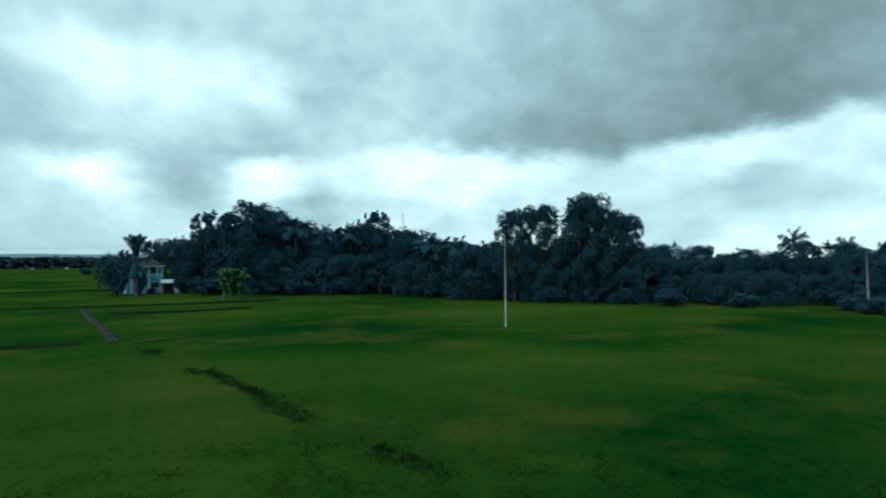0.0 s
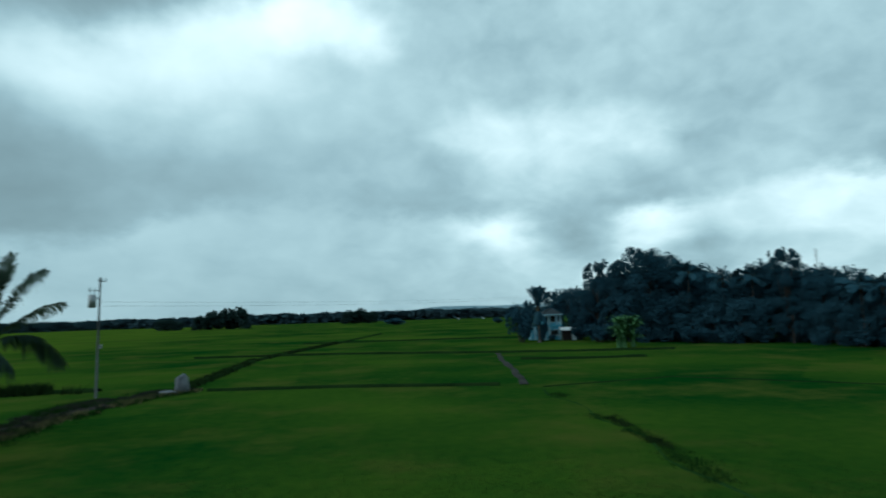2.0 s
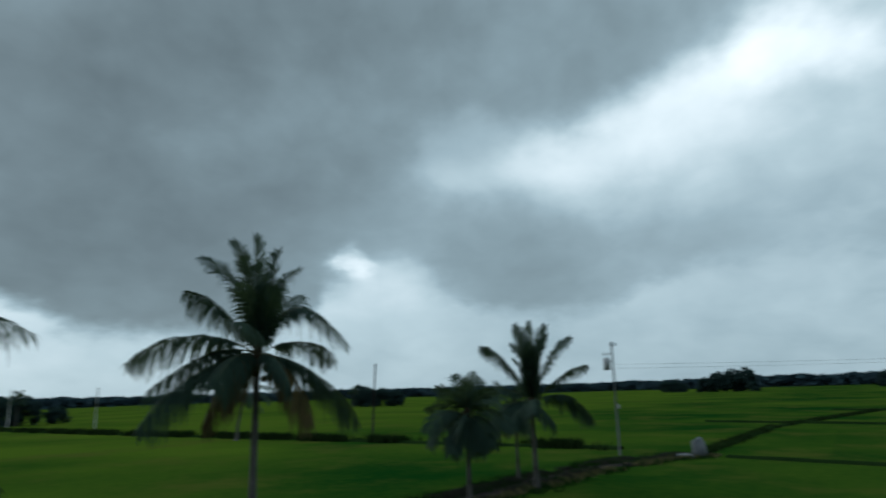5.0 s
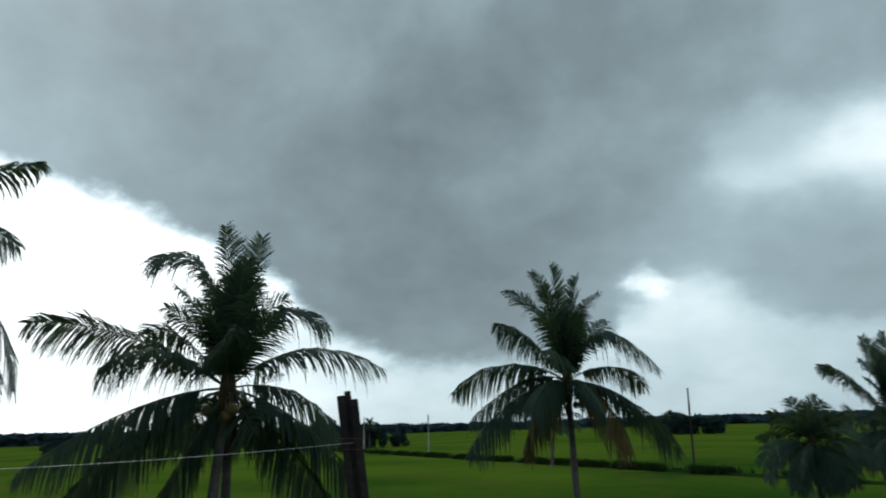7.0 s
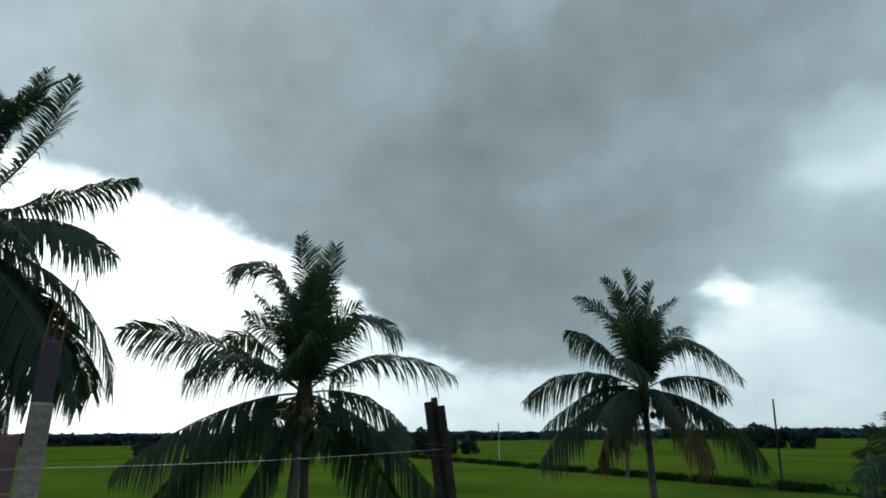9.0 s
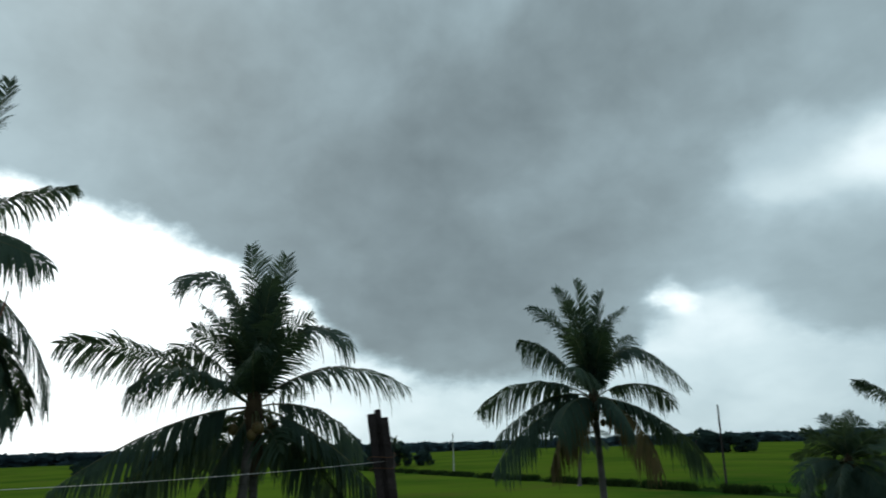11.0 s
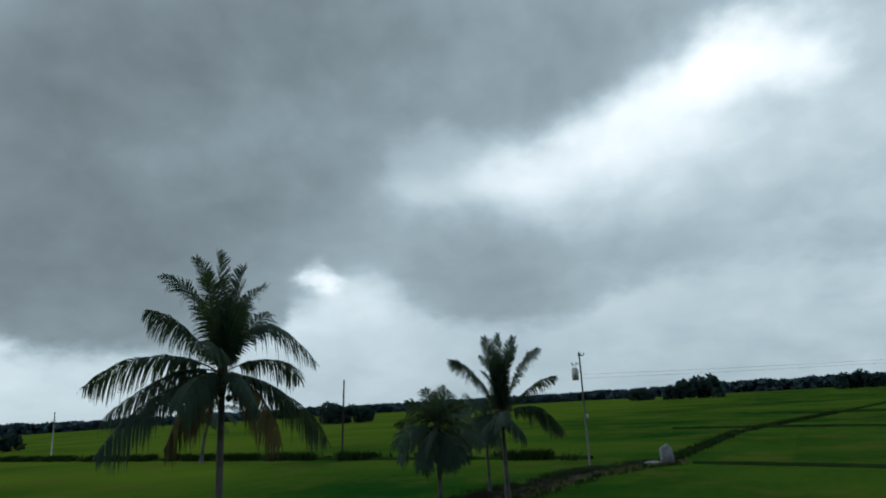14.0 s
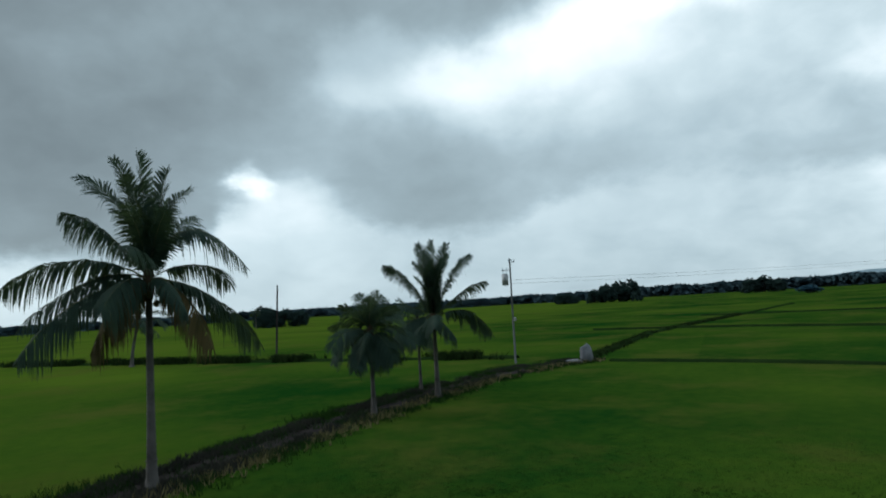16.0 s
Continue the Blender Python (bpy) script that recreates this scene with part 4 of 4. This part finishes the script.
def utility_pole(az, d, tall, label, mat=None, lean=(0, 0), girth=0.15, transformer=False, arm=True):
    pole = empty("utility_pole", polar(az, d), label, "utility pole", "utility poles", turn=az)
    top = Vector((lean[0], lean[1], tall))
    part("shaft", tube([(0, 0, -0.3), top * 0.5, top], [girth, girth * 0.85, girth * 0.65], 10), mat or CONCRETE, pole)
    if arm:
        part("crossarm", box(0.6, 0.07, 0.07, top - Vector((-0.15, 0, 0.35)), 0.01), GREY_METAL, pole)
        for x in (-0.1, 0.15, 0.4):
            insulator(top + Vector((x, 0, -0.3)), pole)
    if transformer:
        at = top + Vector((-0.55, 0, -2.0))
        can = part("transformer", tube([at - Vector((0, 0, 0.55)), at - Vector((0, 0, 0.5)), at + Vector((0, 0, 0.45)), at + Vector((0, 0, 0.55))], [0.22, 0.3, 0.3, 0.2], 14), GREY_METAL, pole, "grey transformer can")
        for k in (-0.14, 0.14):
            part("bushing", tube([at + Vector((k, 0, 0.5)), at + Vector((k, 0, 0.85))], [0.05, 0.03], 8), WHITE_WALL, can)
        part("bracket", box(0.5, 0.08, 0.08, at + Vector((0.35, 0, 0.2)), 0.01), GREY_METAL, pole)
        part("bracket", box(0.9, 0.06, 0.06, top + Vector((-0.4, 0, -1.1)), 0.01), GREY_METAL, pole)
        for k in (-0.75, -0.35):
            insulator(top + Vector((k, 0, -1.08)), pole)
        part("meter_box", box(0.22, 0.18, 0.35, top * 0.42 + Vector((0.2, -0.12, 0)), 0.02), GREY_METAL, pole)
    return pole


utility_pole(17.7, 59.5, 9.95, "grey concrete utility pole with a transformer", POLE_GREY, transformer=True, girth=0.105, lean=(0.1, 0))
utility_pole(-52.0, 55.2, 8.05, "slim pale concrete utility pole in the rice", girth=0.085, arm=False)
utility_pole(-80.7, 81, 6.8, "leaning pale utility pole beyond the bushes", girth=0.08, arm=False, lean=(-0.1, 0))
utility_pole(39.1, 91.8, 10.1, "dark leaning wooden utility pole", DARK_WOOD, lean=(0.45, 0), girth=0.16, arm=False)
utility_pole(61.3, 152, 8.8, "thin pale utility pole far across the paddies", girth=0.16, arm=False)
utility_pole(67.0, 200, 9.5, "thin pale utility pole far across the paddies", girth=0.2, arm=False)


def wire(name, a, b, sag, radius, label, category="wire", mat=None, steps=14):
    a, b = Vector(a), Vector(b)
    pts = [a.lerp(b, i / steps) - Vector((0, 0, sag * 4 * (i / steps) * (1 - i / steps))) for i in range(steps + 1)]
    return tagged(part(name, tube(pts, [radius] * (steps + 1), 4), mat or WIRE), label, category)


for k, z in enumerate((7.9, 7.55)):
    wire("power_line", polar(17.7, 59.5, z), polar(-20.5, 133, z + 1.4), 0.5, 0.009, "thin dark power line between utility poles", "power line")


def mast():
    m = empty("radio_mast", polar(-42.6, 480), "faint steel lattice mast far behind the wood", "mast")
    for x, y in ((-1, -1), (1, -1), (1, 1), (-1, 1)):
        part("mast_leg", tube([(x * 1.6, y * 1.6, 0), (x * 0.5, y * 0.5, 42)], [0.12, 0.08], 5), GREY_METAL, m)
    for k in range(14):
        z0, z1 = 3 * k, 3 * k + 3
        r0, r1 = 1.6 - 1.1 * z0 / 42, 1.6 - 1.1 * z1 / 42
        part("brace", tube([(-r0, -r0, z0), (r1, -r1, z1)], [0.06, 0.06], 4), GREY_METAL, m)
        part("brace", tube([(-r0, r0, z0), (r1, r1, z1)], [0.06, 0.06], 4), GREY_METAL, m)


mast()


# ---------------------------------------------------------------- the blue house and its shed
def window(parent, x, y, z, w, h):
    f = part("window", box(w, 0.10, h, (x, y, z)), WHITE_WALL, parent, "white-framed window")
    part("pane", box(w - 0.16, 0.04, h - 0.16, (x, y - 0.05, z)), GLASS, f)
    part("sill", box(w + 0.2, 0.2, 0.06, (x, y - 0.08, z - h / 2 - 0.03)), WHITE_WALL, f)


def house():
    h = empty("house", polar(-20.5, 131), "two-storey light blue house among trees", "house", turn=-20.5 + 8)
    part("wall", box(3.5, 6, 2.75, (1.5, 3, 1.375), 0.02), BLUE_WALL, h, "pale blue ground storey")
    part("wall", box(3.4, 5.8, 2.3, (1.5, 3, 4.15), 0.02), BLUE_WALL, h, "pale blue upper storey")
    part("floor_band", box(3.9, 6.3, 0.3, (1.5, 2.95, 2.88), 0.03), BLUE_WALL, h)
    for x in (-0.1, 0.75, 2.35, 3.1):
        part("pillar", box(0.34, 0.26, 2.2, (x, -0.14, 4.14), 0.02), FADED_WALL, h, "faded white pillar")
    for x in (-0.05, 0.8, 2.9):
        part("pillar", box(0.4, 0.26, 2.7, (x, -0.24, 1.36), 0.02), FADED_WALL, h, "faded white pillar")
    part("balustrade", box(3.6, 0.08, 0.5, (1.5, -0.16, 3.29), 0.01), BLUE_WALL, h)
    for x in (0.33, 1.55, 2.72):
        window(h, x, 0.06, 4.35, 0.62 if x != 1.55 else 1.1, 1.4)
    window(h, 2.2, -0.04, 1.55, 0.9, 1.2)
    door = part("door", box(0.9, 0.08, 2.0, (1.4, -0.05, 1.0)), DARK_WOOD, h)
    part("door_handle", box(0.06, 0.08, 0.12, (1.1, -0.12, 1.0)), GREY_METAL, door)
    # the low wing with its arched porch
    part("wall", box(2.9, 4.5, 2.9, (-1.75, 3.2, 1.45), 0.02), BLUE_WALL, h, "blue wall of the low wing")
    part("wing_roof", box(3.3, 5.0, 0.16, (-1.75, 3.1, 2.98), 0.03), ROOF_DARK, h)
    for x in (-3.1, -2.1, -0.9):
        part("pillar", box(0.36, 0.3, 2.3, (x, 0.6, 1.15), 0.02), FADED_WALL, h, "faded white pillar")
    for x in (-2.6, -1.5):
        arch = bmesh.new()
        pts = [(x + 0.5 * math.cos(a), 0.6, 2.2 + 0.45 * math.sin(a)) for a in (k * math.pi / 8 for k in range(9))]
        tube(pts, [0.12] * 9, 6, arch)
        part("arch", arch, FADED_WALL, h, "faded white porch arch")
    # hipped roof with a small gable towards the field
    bm = bmesh.new()
    v = [bm.verts.new(p) for p in ((-0.6, -0.7, 5.25), (3.6, -0.7, 5.25), (3.6, 6.7, 5.25), (-0.6, 6.7, 5.25), (1.0, 2.4, 6.6), (2.0, 3.6, 6.6))]
    for f in ((0, 1, 5, 4), (1, 2, 5), (2, 3, 4, 5), (3, 0, 4), (0, 3, 2, 1)):
        bm.faces.new([v[i] for i in f])
    part("roof", bm, ROOF_DARK, h, "dark weathered hipped roof")
    part("fascia", box(4.2, 0.06, 0.2, (1.5, -0.72, 5.17), 0.01), FADED_WALL, h)
    return h


house()


def shed():
    s = empty("shed", polar(-22.6, 128), "small white shed with a pale metal roof", "shed", turn=-20)
    part("wall", box(2.6, 2.4, 1.9, (0, 1.2, 0.95), 0.02), DARK_WOOD, s)
    part("wall", box(0.9, 0.12, 1.5, (0.9, -0.07, 0.8), 0.01), WHITE_WALL, s)
    roof = box(3.6, 3.4, 0.08, (0, 1.0, 2.3), 0.01, m=Matrix.Rotation(radians(9), 4, "X"))
    part("roof", roof, ROOF_PALE, s, "pale metal roof sheet")
    for x in (-1.5, 1.5):
        part("post", tube([(x, -0.5, -0.1), (x, -0.5, 2.05)], [0.06, 0.05], 6), GREY_WOOD, s)


shed()
for b_az, b_d in ((-12.6, 640), (-14.9, 640)):
    far_house = empty("far_house", polar(b_az, b_d), "small pale house below the far woods", "house", "far houses", turn=b_az)
    part("wall", box(2.4, 2.4, 1.4, (0, 0, 0.7)), WHITE_WALL, far_house)
    rf = bmesh.new()
    q = [rf.verts.new(p) for p in ((-1.4, -1.4, 1.4), (1.4, -1.4, 1.4), (1.4, 1.4, 1.4), (-1.4, 1.4, 1.4), (-1.4, 0, 2.0), (1.4, 0, 2.0))]
    for f in ((0, 1, 5, 4), (2, 3, 4, 5), (0, 4, 3), (1, 2, 5), (0, 3, 2, 1)):
        rf.faces.new([q[i] for i in f])
    part("roof", rf, POLE_GREY, far_house)


# ---------------------------------------------------------------- the stone and the ditch's edge
def boulder(place, size, seed, label, mat=None, flat=1.0):
    bm = bmesh.new()
    bmesh.ops.create_icosphere(bm, subdivisions=3, radius=1)
    for v in bm.verts:
        v.co *= 1 + 0.25 * noise.noise(v.co * 1.3 + Vector((seed, 0, 0))) + 0.06 * noise.noise(v.co * 4)
        v.co = Vector((v.co.x * size[0], v.co.y * size[1], v.co.z * size[2]))
    ob = part("boulder", bm, mat or STONE)
    ob.matrix_basis = Matrix.Translation(place)
    return tagged(ob, label, "stone")


boulder(polar(11.4, 58.4, 0.65), (0.62, 0.5, 0.95), 3, "upright pale grey stone block beside the ditch")
boulder(polar(12.6, 57.6, 0.1), (0.8, 0.5, 0.28), 5, "low grey slab of rubble beside the ditch")


# ---------------------------------------------------------------- fence and half-built wall on the lot
def bundle_post():
    at = beside(66.7, 2.2) + polar(66.7 - 90, 0.225)
    base = ground_height(at.x, at.y)
    p = empty("fence_post", (at.x, at.y, base), "dark fence post of three bundled wooden slats", "fence post", turn=67)
    tall = 6.14 - base
    for x, y, cut, w in ((-0.020, 0, 0.012, 0.026), (0.003, 0.012, 0.0, 0.022), (0.022, -0.004, 0.03, 0.027)):
        part("slat", box(w, 0.03, tall + 0.3 - cut, (x, y, (tall - cut - 0.3) / 2), 0.003), DARK_WOOD, p)
    for z in (tall - 0.19, tall - 0.155):
        pts = [(0.048 * math.cos(a), 0.026 * math.sin(a), z + 0.006 * math.sin(a * 2)) for a in (k * math.pi / 6 for k in range(13))]
        part("wire_tie", tube(pts, [0.001] * 13, 4, closed=False), RUST, p)
    p.rotation_euler = (radians(1), radians(-7.3), radians(67))
    return p


bundle_post()


def timber_post():
    at = beside(99.15, 2.15)
    base = ground_height(at.x, at.y)
    p = empty("timber_post", (at.x, at.y, base), "square weathered pale timber fence post", "fence post", turn=98)
    part("timber", box(0.058, 0.058, 6.10 - base + 0.3, (0, 0, (6.10 - base - 0.3) / 2), 0.006), GREY_WOOD, p)
    p.rotation_euler = (0, radians(1.0), radians(97))


timber_post()
wire("fence_wire", beside(66.2, 2.16, 5.957), beside(98.6, 2.09, 5.925), 0.01, 0.0008, "thin galvanised fence wire between posts", "wire", GREY_METAL)
wire("fence_wire", beside(98.6, 2.09, 5.925), beside(140, 2.5, 5.9), 0.01, 0.0008, "thin galvanised fence wire between posts", "wire", GREY_METAL)


def board_wall():
    a, b = beside(99.4, 2.45), beside(150, 3.8)
    w = empty("board_wall", (a.x, a.y, 4.43), "greyish red wall of horizontal boards", "board wall")
    run = (b - a)
    turn = math.atan2(run.y, run.x)
    w.rotation_euler = (0, 0, turn)
    for k in range(9):
        part("board", box(run.length, 0.03, 0.17, (run.length / 2, 0.003 * (k % 2), 0.09 + 0.176 * k), 0.004), RED_WOOD, w)
    for x in (0.9, run.length / 2, run.length - 0.06):
        part("stud", box(0.07, 0.07, 1.5, (x, 0.055, 0.75), 0.004), DARK_WOOD, w)


board_wall()


def column():
    at = beside(98.5, 5.2)
    base = ground_height(at.x, at.y)
    c = empty("concrete_column", (at.x, at.y, base - 0.1), "unfinished dark concrete column with rusty bars", "column", turn=99)
    tall = 6.77 - base
    part("shaft", box(0.125, 0.125, tall, (0, 0, tall / 2), 0.01), DARK_CONCRETE, c)
    for x, y in ((-0.055, -0.06), (0.055, -0.06), (0.055, 0.06), (-0.055, 0.06), (0.0, 0.08)):
        part("reinforcing_bar", tube([(x, y, tall - 0.1), (x * 0.9 + 0.015, y, tall + 0.2), (x * 0.8 + 0.05, y, tall + 0.4 + x)], [0.006] * 3, 6), RUST, c)


column()


# ---------------------------------------------------------------- rice and weeds
def blades(name, places, tall, spread, wide, mats, label, category, seed, per=4, far=False):
    rng = np.random.default_rng(seed)
    n = len(places)
    base = np.repeat(places, per, axis=0)
    m = len(base)
    base[:, :2] += rng.normal(0, spread * 0.4, (m, 2))
    a = rng.uniform(0, 2 * np.pi, m)
    h = tall * rng.uniform(0.6, 1.25, m)
    if far:
        h = h * (1 - 0.85 * np.clip((np.linalg.norm(base[:, :2], axis=1) - 13) / 42, 0, 1))
        wide = wide * np.linalg.norm(base[:, :2], axis=1)[:, None]
    side = np.stack([np.cos(a), np.sin(a), np.zeros(m)], 1) * wide * rng.uniform(0.7, 1.3, (m, 1))
    tip = base + np.stack([rng.normal(0, 0.32, m) * h, rng.normal(0, 0.32, m) * h, h], 1)
    verts = np.stack([base - side, base + side, tip], 1).reshape(-1, 3)
    me = bpy.data.meshes.new(name)
    me.vertices.add(m * 3)
    me.vertices.foreach_set("co", verts.astype(np.float32).ravel())
    me.loops.add(m * 3)
    me.loops.foreach_set("vertex_index", np.arange(m * 3, dtype=np.int32))
    me.polygons.add(m)
    me.polygons.foreach_set("loop_start", np.arange(0, m * 3, 3, dtype=np.int32))
    me.polygons.foreach_set("loop_total", np.full(m, 3, dtype=np.int32))
    me.materials.append(mats)
    me.update(calc_edges=True)
    return tagged(new(name, me), label, category, kind="stuff")


def off_ditch(p):
    in_ditch = (abs(p[:, 0] + 19.3) < 1.6) & (p[:, 1] < 56)
    on_track = (abs(p[:, 0] - 16.6 - (p[:, 1] - 50) * 0.228) < 1.0) & (p[:, 1] > 49) & (p[:, 1] < 90)
    return p[~(in_ditch | on_track)]


def spread_out(seed, count, near, far, low, high):
    """Places that thin out evenly with distance."""
    rng = np.random.default_rng(seed)
    d = near * (far / near) ** (rng.uniform(0, 1, count) ** 1.25)
    a = np.radians(rng.uniform(low, high, count))
    return np.stack([-np.sin(a) * d, np.cos(a) * d, np.full(count, -0.03)], 1)


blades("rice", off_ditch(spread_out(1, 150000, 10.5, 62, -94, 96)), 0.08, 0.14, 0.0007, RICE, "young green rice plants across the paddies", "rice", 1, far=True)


def along(points, width, count, seed, bare=-0.28):
    rng = np.random.default_rng(seed)
    pts = np.array(points, float)
    seg = np.linalg.norm(np.diff(pts, axis=0), axis=1)
    i = rng.choice(len(seg), count, p=seg / seg.sum())
    s = rng.uniform(0, 1, (count, 1))
    p = pts[i] * (1 - s) + pts[i + 1] * s
    p = p + rng.normal(0, width * 0.5, (count, 2))
    keep = [noise.noise(Vector((x * 0.28, y * 0.28, seed))) + 0.5 * noise.noise(Vector((x * 0.9, y * 0.9, seed))) > bare for x, y in p]
    p = p[np.array(keep)]
    return np.concatenate([p, np.full((len(p), 1), 0.02)], 1)


blades("weeds", along([(x + 1.2, y) for x, y in DITCH], 0.8, 6000, 3, -0.2), 0.24, 0.2, 0.03, DITCH_WEEDS, "tufts of dark weeds along the ditch", "weeds", 3)
blades("weeds", along([(x - 1.2, y) for x, y in DITCH], 0.8, 6000, 4, -0.2), 0.24, 0.2, 0.03, DITCH_WEEDS, "tufts of dark weeds along the ditch", "weeds", 4)
blades("dry_grass", along([(x + 1.9, y) for x, y in DITCH], 0.8, 1000, 5), 0.3, 0.2, 0.03, DRY, "dry straw-coloured grass along the ditch", "grass", 5)
blades("grass", along([(x + 1.5, y) for x, y in DITCH], 1.5, 6000, 11, -0.05), 0.26, 0.25, 0.016, BANK_GRASS, "rank dark green grass on the ditch's banks", "grass", 11)
blades("grass", along([(x - 1.5, y) for x, y in DITCH], 1.5, 6000, 12, -0.05), 0.26, 0.25, 0.016, BANK_GRASS, "rank dark green grass on the ditch's banks", "grass", 12)
blades("weeds", along([(-19.5, 62), (-41, 63), (-70, 64), (-107, 65), (-190, 68)], 1.2, 11000, 6, -0.02), 0.9, 0.5, 0.07, WEEDS, "dark weeds along a far dike", "weeds", 6)
blades("weeds", along([(-12, 58.5), (-10.8, 75), (-9.4, 95), (-3, 120), (4.3, 147)], 0.7, 2600, 7, -0.1), 0.45, 0.3, 0.05, WEEDS, "dark weeds along a dike", "weeds", 7)
SUNKEN = [(12.6, 12), (13.2, 18.8), (14.4, 25), (15.7, 34), (17.2, 47)]
blades("weeds", along(SUNKEN, 0.8, 2000, 8, 0.08), 0.15, 0.25, 0.012, BANK_GRASS, "dark weeds along a sunken dike", "weeds", 8)
blades("weeds", along([(x + 0.25, y) for x, y in SUNKEN[:4]], 0.4, 1500, 9, 0.24), 0.12, 0.2, 0.016, WEEDS, "dark muddy tufts along a sunken dike", "weeds", 9)
